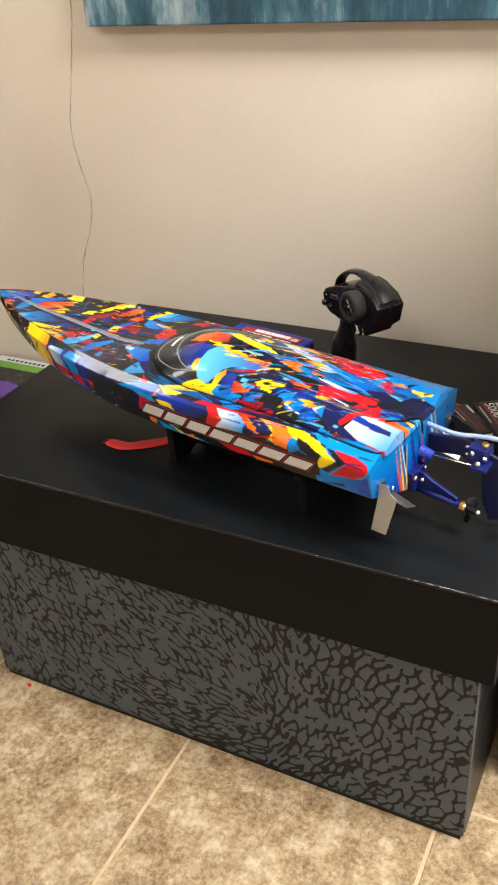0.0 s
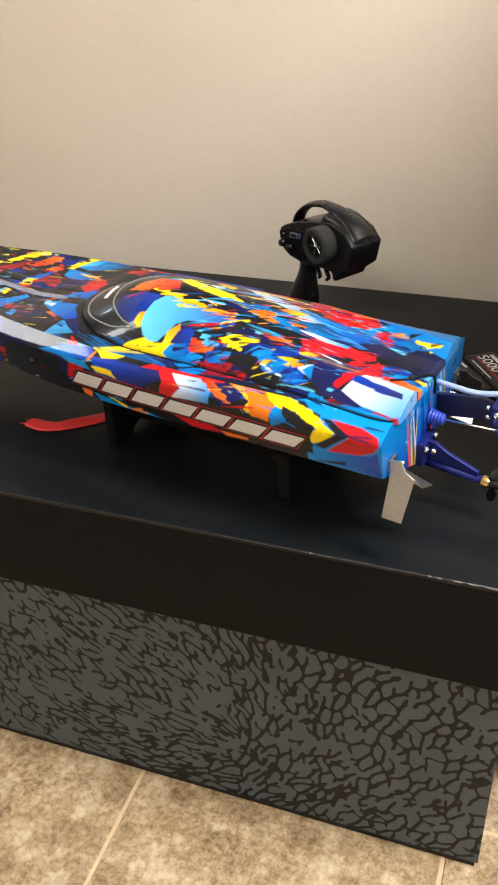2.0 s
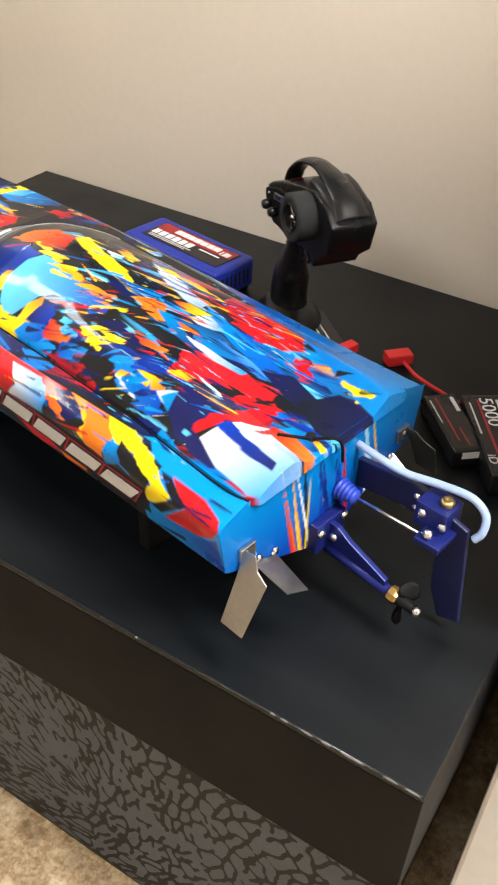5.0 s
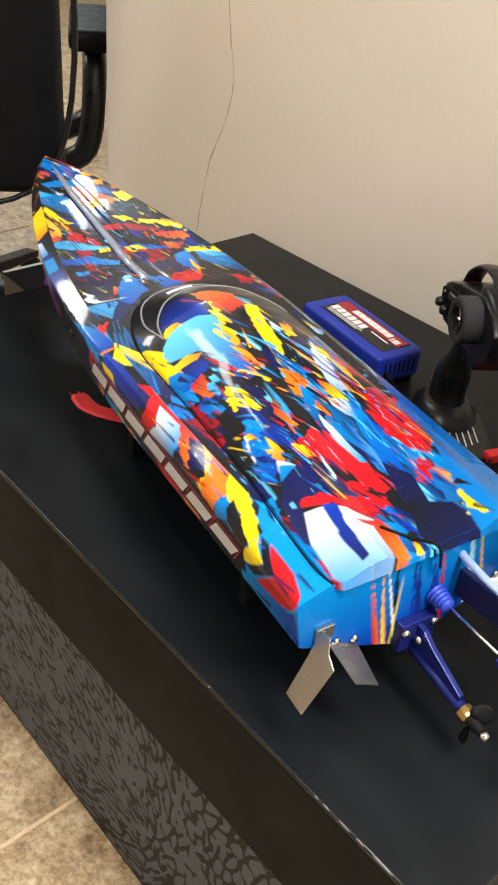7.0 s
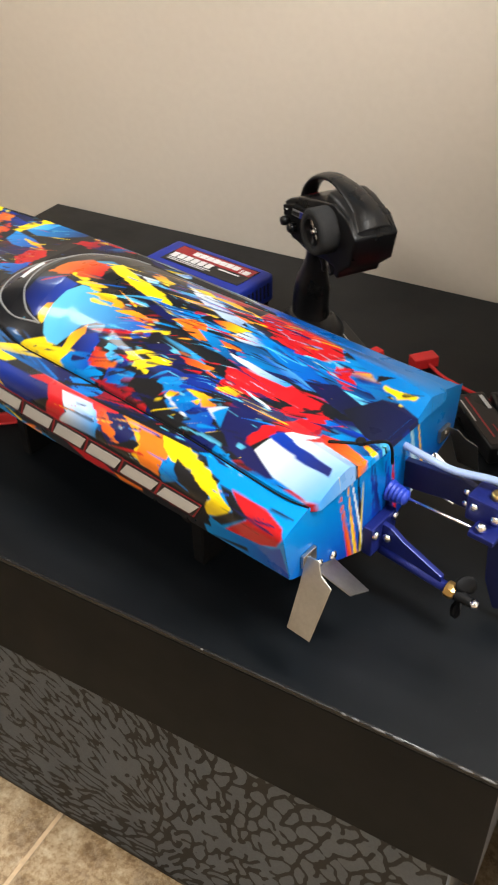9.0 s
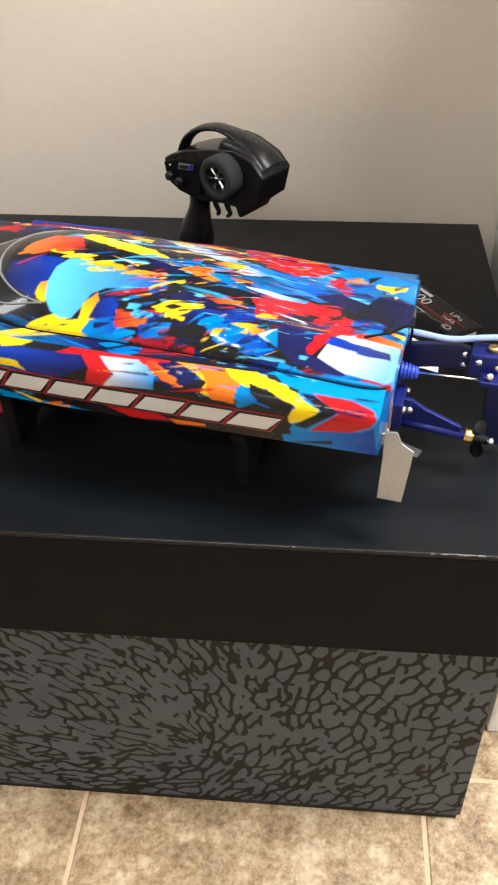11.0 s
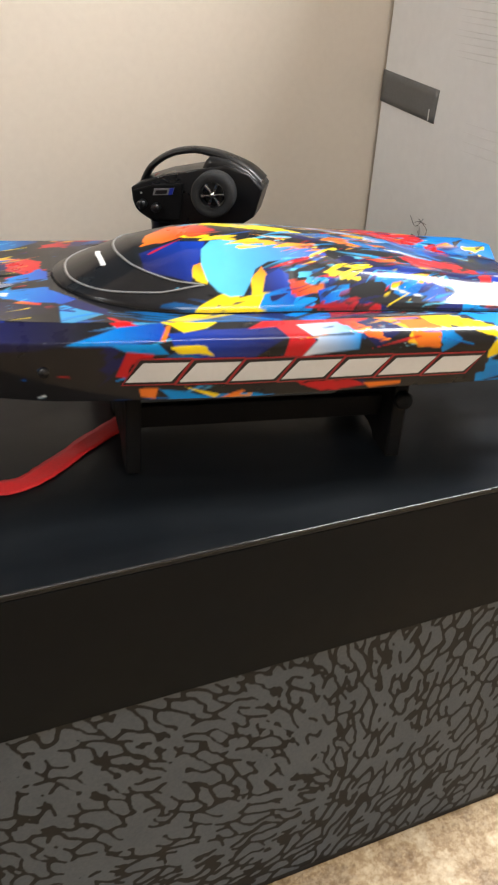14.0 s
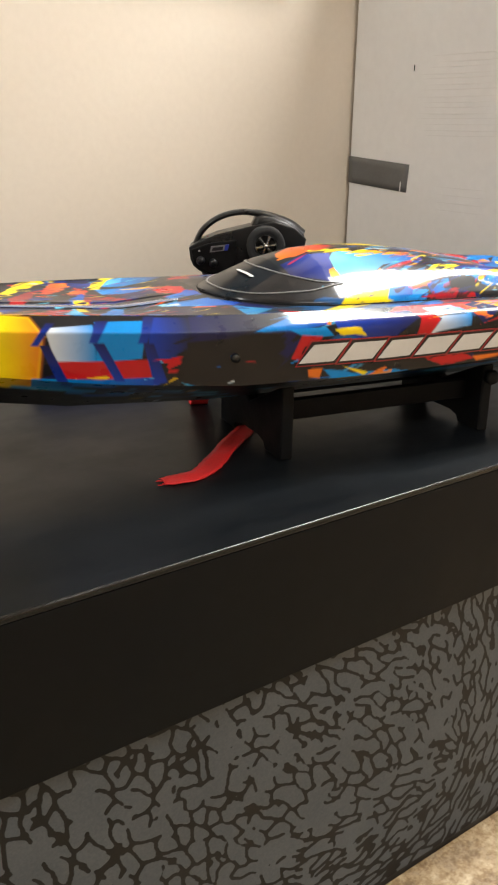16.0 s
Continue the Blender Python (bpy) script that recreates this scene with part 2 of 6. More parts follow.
M_LEATHER.node_tree.nodes["Principled BSDF"].inputs["Specular IOR Level"].default_value = 0.16
M_GREEN = simple("green_print", (0.12, 0.30, 0.03), 0.4, vary=0.3, grain=30)
M_PURPLE = simple("purple_print", (0.10, 0.03, 0.22), 0.4, vary=0.4, grain=30)
M_CRACK = simple("plaster_crack", (0.40, 0.33, 0.25), 0.9, vary=0.4, grain=200, bumpy=0.4)
M_GREYLINE = simple("grey_trim_line", (0.20, 0.20, 0.20), 0.35, vary=0.1, grain=100)
# pale base colour paints in the light reflected along the foredeck rib
M_RIB = simple("rib_painted_sheen", (0.16, 0.18, 0.25), 0.22, vary=0.55, grain=45, bumpy=0.0, coat=0.8)
M_BASE = simple("white_baseboard_paint", (0.68, 0.64, 0.57), 0.45, vary=0.05, grain=40)
M_INK = simple("black_ink", (0.011, 0.010, 0.011), 0.3, vary=0.2, grain=80, bumpy=0.0)
# card colour darkened to stand in for shade on the crushed flutes
M_RIDGE = simple("crushed_cardboard_shadow", (0.75, 0.73, 0.715), 0.8, vary=0.05, grain=80)


def clear_tube():
    m, nt, b = material("translucent_blue_silicone")
    b.inputs["Base Color"].default_value = (0.38, 0.50, 0.80, 1)
    b.inputs["Roughness"].default_value = 0.3
    b.inputs["Transmission Weight"].default_value = 0.25
    b.inputs["Subsurface Weight"].default_value = 0.0
    return m


M_TUBE = clear_tube()


def lamp_glow():
    m, nt, b = material("lit_diffuser")
    b.inputs["Emission Color"].default_value = (1.0, 0.975, 0.93, 1)
    b.inputs["Emission Strength"].default_value = 4.0
    return m


M_GLOW = lamp_glow()


def canvas_paint():
    """Abstract blue and white brushed canvas, with upright dabs."""
    m, nt, b = material("blue_abstract_canvas")
    v = coords(nt, (1.0, 1.0, 0.35))
    a = noise_of(nt, v, 7, 6, 0.7)
    w = noise_of(nt, coords(nt, (1.0, 1.0, 0.18)), 16, 5, 0.7)
    c = ramp(nt, a, (0.38, (0.006, 0.025, 0.045)), (0.5, (0.018, 0.07, 0.105)), (0.58, (0.08, 0.19, 0.25)), (0.68, (0.50, 0.60, 0.64)))
    c2 = ramp(nt, w, (0.4, (0.008, 0.03, 0.05)), (0.55, (0.03, 0.10, 0.15)), (0.68, (0.40, 0.50, 0.55)))
    nt.links.new(mix(nt, 0.5, c, c2), b.inputs["Base Color"])
    b.inputs["Roughness"].default_value = 0.75
    bump(nt, b, w, 0.3, 0.001)
    return m


M_CANVAS = canvas_paint()


# ---- geometry helpers ----
def part(name, bm, mat, parent=None, label="", smooth=False, at=None):
    me = bpy.data.meshes.new(name)
    bm.to_mesh(me)
    bm.free()
    me.materials.append(mat)
    if smooth:
        me.polygons.foreach_set("use_smooth", [True] * len(me.polygons))
    ob = new(name, me)
    if parent is not None:
        ob.parent = parent
    if at is not None:
        ob.matrix_basis = at
    if label:
        ob["label"] = label
    return ob


def thing(name, m, label, category, group="", kind=""):
    ob = new(name)
    ob.empty_display_size = 0.05
    ob.matrix_basis = m
    return tagged(ob, label, category, group, kind)


def block(x0, x1, y0, y1, z0, z1, r=0.0, seg=2, bm=None, m=None):
    bm = bm or bmesh.new()
    mat = Matrix.LocRotScale(((x0 + x1) / 2, (y0 + y1) / 2, (z0 + z1) / 2), None, (x1 - x0, y1 - y0, z1 - z0))
    made = bmesh.ops.create_cube(bm, size=1.0, matrix=(m or Matrix()) @ mat)
    if r > 0:
        es = list({e for v in made["verts"] for e in v.link_edges})
        bmesh.ops.bevel(bm, geom=es, offset=r, segments=seg, profile=0.6, affect="EDGES", clamp_overlap=True)
    return bm


def rod(p, q, r0, r1=None, seg=16, bm=None, cap=True):
    """A round bar from p to q."""
    bm = bm or bmesh.new()
    p, q = Vector(p), Vector(q)
    d = q - p
    turn = d.to_track_quat("Z", "Y").to_matrix().to_4x4()
    bmesh.ops.create_cone(bm, cap_ends=cap, segments=seg, radius1=r0, radius2=r0 if r1 is None else r1, depth=d.length, matrix=Matrix.Translation((p + q) / 2) @ turn)
    return bm


def lathe(profile, seg=32, bm=None, m=None):
    """Turned body: (radius, height) pairs about z."""
    bm = bm or bmesh.new()
    m = m or Matrix()
    rings = []
    for r, z in profile:
        if r < 1e-6:
            rings.append([bm.verts.new(m @ Vector((0, 0, z)))] * seg)
        else:
            rings.append([bm.verts.new(m @ Vector((r * math.cos(2 * math.pi * k / seg), r * math.sin(2 * math.pi * k / seg), z))) for k in range(seg)])
    for a, b in zip(rings, rings[1:]):
        for k in range(seg):
            vs = []
            for v in (a[k], a[(k + 1) % seg], b[(k + 1) % seg], b[k]):
                if v not in vs:
                    vs.append(v)
            if len(vs) > 2:
                bm.faces.new(vs)
    return bm


def slab(outline, thick, m=None, r=0.0, seg=2, bm=None):
    """An outline in x, z pushed out along y (both ways)."""
    bm = bm or bmesh.new()
    m = m or Matrix()
    a = [bm.verts.new(m @ Vector((x, -thick / 2, z))) for x, z in outline]
    b = [bm.verts.new(m @ Vector((x, thick / 2, z))) for x, z in outline]
    faces = [bm.faces.new(a), bm.faces.new(b[::-1])]
    n = len(a)
    for k in range(n):
        faces.append(bm.faces.new((a[k], b[k], b[(k + 1) % n], a[(k + 1) % n])))
    bmesh.ops.recalc_face_normals(bm, faces=faces)
    if r > 0:
        es = [e for e in {e for f in faces for e in f.edges} if e.calc_face_angle(0) > radians(50)]
        bmesh.ops.bevel(bm, geom=es, offset=r, segments=seg, profile=0.6, affect="EDGES", clamp_overlap=True)
    return bm


def smoothed(pts, n=8, closed=False):
    """A Catmull-Rom curve through points."""
    P = [Vector(p) for p in pts]
    out = []
    last = len(P) if closed else len(P) - 1
    for i in range(last):
        a, b = P[(i - 1) % len(P) if closed else max(i - 1, 0)], P[i]
        c, d = P[(i + 1) % len(P)], P[(i + 2) % len(P) if closed else min(i + 2, len(P) - 1)]
        for k in range(n):
            t = k / n
            out.append(0.5 * ((2 * b) + (c - a) * t + (2 * a - 5 * b + 4 * c - d) * t * t + (3 * b - a - 3 * c + d) * t ** 3))
    if not closed:
        out.append(P[-1])
    return out


def tube(pts, r, seg=10, flat=1.0, bm=None, n=8, closed=False, up=(0, 0, 1)):
    """A round or flattened tube along a smooth curve."""
    bm = bm or bmesh.new()
    C = smoothed(pts, n, closed)
    rings = []
    for i, c in enumerate(C):
        d = (C[(i + 1) % len(C)] - C[i - 1]) if closed else (C[min(i + 1, len(C) - 1)] - C[max(i - 1, 0)])
        d.normalize()
        u = d.cross(Vector(up))
        if u.length < 1e-3:
            u = d.cross(Vector((1, 0, 0)))
        u.normalize()
        w = u.cross(d)
        rr = r(i / max(1, len(C) - 1)) if callable(r) else r
        rings.append([bm.verts.new(c + u * rr * math.cos(2 * math.pi * k / seg) + w * rr * flat * math.sin(2 * math.pi * k / seg)) for k in range(seg)])
    pairs = list(zip(rings, rings[1:])) + ([(rings[-1], rings[0])] if closed else [])
    for a, b in pairs:
        for k in range(seg):
            bm.faces.new((a[k], a[(k + 1) % seg], b[(k + 1) % seg], b[k]))
    if not closed:
        bm.faces.new(rings[0][::-1])
        bm.faces.new(rings[-1])
    bmesh.ops.recalc_face_normals(bm, faces=bm.faces[:])
    return bm


def setting(name, bm, mat, label, category):
    return tagged(part(name, bm, mat), label, category, kind="structure")


# ---- the room ----
WALL_Y = 0.70
setting("ceiling", block(-6.6, 2.6, -3.6, 4.6, 2.6, 2.7), M_CEIL, "white painted plaster ceiling of the room", "ceiling")
setting("wall_north", block(-1.22, 2.5, WALL_Y, WALL_Y + 0.12, 0, 2.6, 0.004), M_WALL, "beige painted plaster wall with a cracked repair", "wall")
setting("wall_far", block(-6.5, 2.5, 4.5, 4.6, 0, 2.6), M_WALL, "plain beige wall of the room beyond", "wall")
setting("wall_south", block(-6.5, 2.5, -3.6, -3.5, 0, 2.6), M_WALL, "plain beige wall behind the viewer", "wall")
setting("wall_west", block(-6.6, -6.5, -3.5, 4.5, 0, 2.6), M_WALL, "plain beige side wall of the room", "wall")
setting("wall_east", block(2.5, 2.6, -3.5, 4.5, 0, 2.6), M_WALL, "plain beige side wall past the carton", "wall")
setting("baseboard", block(-1.22, 2.5, WALL_Y - 0.012, WALL_Y, 0, 0.09, 0.003), M_BASE, "white painted wooden baseboard along the wall", "baseboard")

for lx, ly, _, ld, _ in LAMPS:
    pl = thing("ceiling_light", pose(lx, ly, 2.6), "flat recessed ceiling panel lamp, lit warm white", "ceiling light", "ceiling lights")
    fr = block(-0.63, 0.63, -ld / 2 - 0.03, ld / 2 + 0.03, -0.012, 0.0)
    part("frame", fr, M_BASE, pl)
    part("diffuser", block(-0.6, 0.6, -ld / 2, ld / 2, -0.016, -0.0125), M_GLOW, pl)

# crack in the plaster, with pale filler at places
crack = tube([(-0.80, WALL_Y - 0.0002, 1.30), (-0.803, WALL_Y - 0.0002, 1.163), (-0.812, WALL_Y - 0.0002, 1.10), (-0.829, WALL_Y - 0.0002, 1.027), (-0.846, WALL_Y - 0.0002, 0.96),
              (-0.853, WALL_Y - 0.0002, 0.90), (-0.842, WALL_Y - 0.0002, 0.831), (-0.829, WALL_Y - 0.0002, 0.77), (-0.842, WALL_Y - 0.0002, 0.705), (-0.875, WALL_Y - 0.0002, 0.63), (-0.893, WALL_Y - 0.0002, 0.56), (-0.905, WALL_Y - 0.0002, 0.48), (-0.912, WALL_Y - 0.0002, 0.38)],
             lambda t: 0.0004 + 0.0009 * abs(math.sin(t * 23.0)) * (0.4 + abs(math.sin(t * 61))), seg=6, n=14)
for v in crack.verts:
    k = noise.noise_vector(Vector((v.co.z * 60, 3.1, 0)))
    v.co.x += 0.0022 * k.x
    v.co.y = WALL_Y - 0.0002 + (v.co.y - WALL_Y) * 0.4
setting("wall_crack", crack, M_CRACK, "thin dark crack wandering down the plaster", "crack")

# ---- the table ----
TOP = 0.535
TX0, TX1, TY0, TY1 = -0.735, 0.252, -0.005, 0.69
table = thing("low_table", pose(0, 0, 0), "low black laminate table with a grey crackle-print panel", "table")
part("tabletop", block(TX0, TX1, TY0, TY1, TOP - 0.006, TOP, 0.0022, 5), M_BLACK, table, "satin black laminate top sheet", True).data.set_sharp_from_angle(angle=radians(35))
part("slab_box", block(TX0, TX1, TY0 + 0.0002, TY1, TOP - 0.15, TOP - 0.0062, 0.001, 2), M_FASCIA, table, "deep matt black box under the top sheet")
# added strip over the top sheet's bevel, only there to catch a highlight
part("edge_band", tube([(TX0 + 0.002, TY0 + 0.0015, TOP - 0.0015), (-0.2, TY0 + 0.0015, TOP - 0.0015), (TX1 - 0.002, TY0 + 0.0015, TOP - 0.0015)], 0.0017, seg=12, n=3), M_EDGE, table, "glossy black strip added to catch the highlight on the front edge", True)


def printed_panel(x0, x1, y, z0, z1, step=0.0015):
    """A board whose front face carries the crackle lines."""
    nx, nz = int((x1 - x0) / step) + 1, int((z1 - z0) / step) + 1
    xs, zs = np.linspace(x0, x1, nx), np.linspace(z0, z1, nz)
    fld = crackle_field(xs, zs)
    verts = [(x, y, z) for x in xs for z in zs]
    faces = [(i * nz + j, (i + 1) * nz + j, (i + 1) * nz + j + 1, i * nz + j + 1) for i in range(nx - 1) for j in range(nz - 1)]
    n = len(verts)
    verts += [(x0, y + 0.016, z0), (x1, y + 0.016, z0), (x1, y + 0.016, z1), (x0, y + 0.016, z1)]
    faces += [(n + 3, n + 2, n + 1, n), tuple(i * nz for i in range(nx))[::-1] + (n, n + 1), tuple(i * nz + nz - 1 for i in range(nx)) + (n + 2, n + 3), tuple(range(nz)) + (n + 3, n), tuple((nx - 1) * nz + j for j in range(nz))[::-1] + (n + 1, n + 2)]
    me = bpy.data.meshes.new("front_panel")
    me.from_pydata(verts, [], faces)
    at = me.attributes.new("crackle", "FLOAT", "POINT")
    at.data.foreach_set("value", np.r_[fld.ravel(), np.ones(4)].astype(np.float32))
    me.materials.append(M_PRINT)
    ob = new("front_panel", me)
    ob.parent = table
    ob["label"] = "grey panel printed with black crackle lines"


printed_panel(-0.705, 0.228, 0.02, 0.012, TOP - 0.1505)
part("plinth", block(-0.70, 0.224, 0.022, 0.036, 0.0, 0.0118), M_BLACK, table)
part("end_panel", block(-0.705, -0.689, 0.0365, 0.66, 0.0, TOP - 0.1505, 0.001), M_BLACK, table)
part("end_panel", block(0.212, 0.228, 0.0365, 0.66, 0.0, TOP - 0.1505, 0.001), M_BLACK, table)
part("back_panel", block(-0.6885, 0.2115, 0.644, 0.66, 0.0, TOP - 0.1505), M_BLACK, table)
for cx, ln in ((0.0, 0.003), (0.129, 0.005), (0.139, 0.007), (0.158, 0.012), (0.174, 0.009), (0.196, 0.02), (0.226, 0.012), (0.243, 0.012)):
    part("worn_spot", tube([(cx - ln / 2, TY0 + 0.0006, TOP - 0.0006), (cx, TY0 + 0.0004, TOP - 0.0004), (cx + ln / 2, TY0 + 0.0005, TOP - 0.0007)], lambda t: 0.0003 + 0.0006 * math.sin(math.pi * min(max(t, 0.05), 0.95)), seg=6, n=4), M_WORN, table, "pale chipped spot on the front edge")

# ---- canvas ----
cv = thing("canvas_picture", pose(-0.749, WALL_Y, 1.119), "blue and white abstract painting on stretched canvas", "painting")
part("canvas", block(0.0, 0.905, -0.033, -0.002, 0.0, 0.6, 0.003), M_CANVAS, cv)

# ---- tall carton ----
CX = 0.281
ct = thing("tall_carton", pose(CX, 0, 0), "tall white cardboard carton closed with grey tape", "carton")
part("body", block(0.0, 0.42, 0.155, 0.694, 0.0, 1.30, 0.005, 2), M_CARD, ct)


def tape_strip(corners, label="strip of grey cloth tape"):
    """A strip on the carton's flank, corners given as y, z."""
    bm = bmesh.new()
    k = 12
    (y0, z0), (y1, z1), (y2, z2), (y3, z3) = corners
    g = []
    for i in range(k + 1):
        t = i / k
        a, b_ = Vector((0, y0 + (y1 - y0) * t, z0 + (z1 - z0) * t)), Vector((0, y3 + (y2 - y3) * t, z3 + (z2 - z3) * t))
        row = []
        for j in range(5):
            p = a.lerp(b_, j / 4)
            p.x = -0.0008 - 0.0008 * (0.5 + 0.5 * noise.noise(Vector((p.y * 40, p.z * 40, 1.7))))
            row.append(bm.verts.new(p))
        g.append(row)
    fs = [bm.faces.new((g[i][j], g[i + 1][j], g[i + 1][j + 1], g[i][j + 1])) for i in range(k) for j in range(4)]
    ex = bmesh.ops.extrude_face_region(bm, geom=fs)
    for v in (e for e in ex["geom"] if isinstance(e, bmesh.types.BMVert)):
        v.co.x = 0.0004
    bmesh.ops.recalc_face_normals(bm, faces=bm.faces[:])
    return part("tape", bm, M_TAPE, ct, label, True)


tape_strip(((0.694, 0.8225), (0.546, 0.812), (0.549, 0.7665), (0.694, 0.777)))
tape_strip(((0.694, 1.125), (0.470, 1.123), (0.470, 1.074), (0.694, 1.079)))
part("scratch", block(-0.0022, -0.0004, 0.5615, 0.5635, 0.768, 0.784, 0.0002, 1), M_WHITE, ct, "pale nick in the tape")
part("ink_mark", block(-0.0010, -0.0002, 0.549, 0.551, 0.957, 0.966, 0.0002, 1), M_INK, ct)
rr = random.Random(6)
for k in range(15):
    z = 0.858 + 0.0085 * k + rr.uniform(-0.001, 0.001)
    y1, y0 = 0.56 - rr.uniform(0, 0.03) - 0.03 * (k > 11), 0.33 + rr.uniform(0, 0.05)
    part("crushed_flute", tube([(0.0004, y0, z), (0.0002, (y0 + y1) / 2, z + rr.uniform(-0.001, 0.001)), (0.0004, y1, z + 0.001)], lambda t: 0.0002 + 0.0006 * math.sin(math.pi * min(max(t, 0.02), 0.98)), seg=8, n=6), M_RIDGE, ct, "", True)
for k in range(4):
    z = 0.742 + 0.012 * k
    part("crushed_flute", tube([(0.0005, 0.36, z), (0.0003, 0.43, z + 0.001), (0.0005, 0.50, z + 0.002)], lambda t: 0.0002 + 0.0005 * math.sin(math.pi * min(max(t, 0.02), 0.98)), seg=8, n=6), M_RIDGE, ct, "", True)
part("smudged_label", block(-0.0008, 0.0004, 0.548, 0.562, 0.590, 0.603, 0.0002, 1), M_TAPE, ct, "small grey smudged label")
for k in range(7):
    a = k * 0.9
    part("pen_scrawl", tube([(-0.0003, 0.545 + 0.012 * math.cos(a) + 0.003 * k, 0.622 + 0.010 * math.sin(a * 1.3)), (-0.0003, 0.540 + 0.015 * math.cos(a + 1.2), 0.615 + 0.013 * math.sin(a + 1.0)), (-0.0003, 0.535 + 0.010 * math.cos(a + 2.2), 0.620 + 0.012 * math.sin(a + 2.6))], 0.0005, seg=6, n=6), M_RIDGE if k % 2 else M_TAPE, ct, "", True)


# ---- the model boat: shape ----
LEN = 0.876


def lerp_at(s, *pairs):
    xs, ys = zip(*pairs)
    return np.interp(s, xs, ys)


def half_width(s):
    u = np.clip((s - 0.33) / (LEN - 0.33), 0, 1)
    return np.maximum(0.123 * (1 - u ** 2.2) ** 0.8, 0.0012)


def crease_width(s):
    w = half_width(s)
    inset = lerp_at(s, (0.0, 0.030), (0.10, 0.026), (0.25, 0.019), (0.5, 0.017))
    return np.maximum(w - inset * np.clip(w / 0.09, 0.05, 1), 0.0006)


def crease_z(s):
    return lerp_at(s, (0, 0.690), (0.3, 0.694), (0.47, 0.697), (0.6, 0.702), (0.72, 0.706), (LEN, 0.713))


def edge_z(s):
    return lerp_at(s, (0, 0.6805), (0.15, 0.6825), (0.3, 0.683), (0.48, 0.685), (0.6, 0.690), (0.72, 0.695), (LEN, 0.711))


def chine_z(s):
    return lerp_at(s, (0, 0.634), (0.3, 0.629), (0.46, 0.631), (0.585, 0.641), (0.68, 0.652), (0.8, 0.675), (LEN, 0.709))


def keel_z(s):
    return lerp_at(s, (0, 0.580), (0.45, 0.582), (0.6, 0.592), (0.72, 0.612), (0.82, 0.658), (LEN, 0.7075))


def rib_n(s):
    return lerp_at(s, (0.47, 0.016), (0.6, 0.012), (0.75, 0.009), (LEN, 0.0))


def deck_z(s, n):
    w = crease_width(s)
    x = np.clip(np.abs(n) / w, 0, 1)
    dish = np.clip((s - 0.455) / 0.09, 0, 1) * np.clip((LEN - s) / 0.30, 0, 1)
    z = crease_z(s) + 0.0018 * (1 - x ** 2) - 0.0105 * dish * (1 - x ** 3)
    hw = lerp_at(s, (0.48, 0.0070), (0.8, 0.0045), (LEN, 0.001))
    n = n - rib_n(s)
    return z + 0.0010 * np.clip((hw - np.abs(n)) / 0.0024 + 0.5, 0, 1) * np.clip((0.86 - s) / 0.05, 0, 1) * np.clip((s - 0.475) / 0.03, 0, 1)


def hatch_half(s):
    w = lerp_at(s, (-0.006, 0.095), (0.03, 0.096), (0.12, 0.090), (0.2, 0.088), (0.3, 0.089), (0.335, 0.0895))
    front = np.sqrt(np.clip(1 - (np.clip(s - 0.33, 0, 1) / 0.125) ** 2, 0, 1))
    rear = np.sqrt(np.clip(1 - (np.clip(0.010 - s, 0, 1) / 0.017) ** 2, 0, 1)) * 0.014 - 0.014
    return np.maximum(np.where(s > 0.33, 0.0895 * front, w) + np.where(s < 0.010, rear, 0), 0.0008)


def hatch_z(s, n):
    x = np.clip(np.abs(n) / hatch_half(s), 0, 1)
    peak = lerp_at(s, (-0.006, 0.0100), (0.03, 0.0122), (0.08, 0.0162), (0.14, 0.0265), (0.2, 0.036), (0.26, 0.0425), (0.31, 0.0435), (0.345, 0.0405), (0.385, 0.031), (0.42, 0.0165), (0.445, 0.004), (0.456, 0.001))
    sharp = lerp_at(s, (0.0, 3.2), (0.15, 2.6), (0.3, 2.0), (0.455, 2.0))
    z = crease_z(s) + 0.0015 + peak * (1 - x ** sharp)
    lift = np.clip((s + 0.02) / 0.05, 0, 1) * np.clip((0.25 - s) / 0.1, 0, 1)
    z = z + 0.0065 * lift * np.exp(-((np.abs(n) - 0.062) / 0.016) ** 2)
    trough = np.clip((0.13 - s) / 0.13, 0, 1) ** 0.8 * np.clip((0.046 - np.abs(n + 0.006)) / 0.020 + 0.5, 0, 1)
    return z - 0.012 * trough + 0.0018 * np.clip((1 - x) * 30, 0, 1)


def section(s):
    """The right half of the hull's outline at s, from deck middle to keel: points n, z and the paint sheet's own (sheet, v)."""
    w, wi = half_width(s), crease_width(s)
    pts = []
    for k in range(91):
        n = wi * k / 90
        pts.append((n, float(deck_z(s, n)), 0, n))
    run = [(wi, float(crease_z(s))), (w, float(edge_z(s))), (max(w - 0.007 * min(1, w / 0.05), 0.0009), float(chine_z(s))), (0.0, float(keel_z(s)))]
    d = 0.0
    nominal = (0.026, 0.046, 0.115)
    for (a, b, steps, nom) in ((run[0], run[1], 20, nominal[0]), (run[1], run[2], 36, nominal[1]), (run[2], run[3], 10, nominal[2])):
        for k in range(1, steps + 1):
            t = k / steps
            pts.append((a[0] + (b[0] - a[0]) * t, a[1] + (b[1] - a[1]) * t, 1, d + nom * t))
        d += nom
    base = list(pts)
    reach = int(round(float(lerp_at(s, (0.0, 6), (0.06, 9), (0.34, 8), (0.50, 1)))))
    first = 91
    last = first + 54
    for j in range(first + 1, last):
        r = min(reach, j - first, last - j)
        if r > 0:
            near = base[j - r:j + r + 1]
            pts[j] = (sum(q[0] for q in near) / len(near), sum(q[1] for q in near) / len(near), pts[j][2], pts[j][3])
    return pts


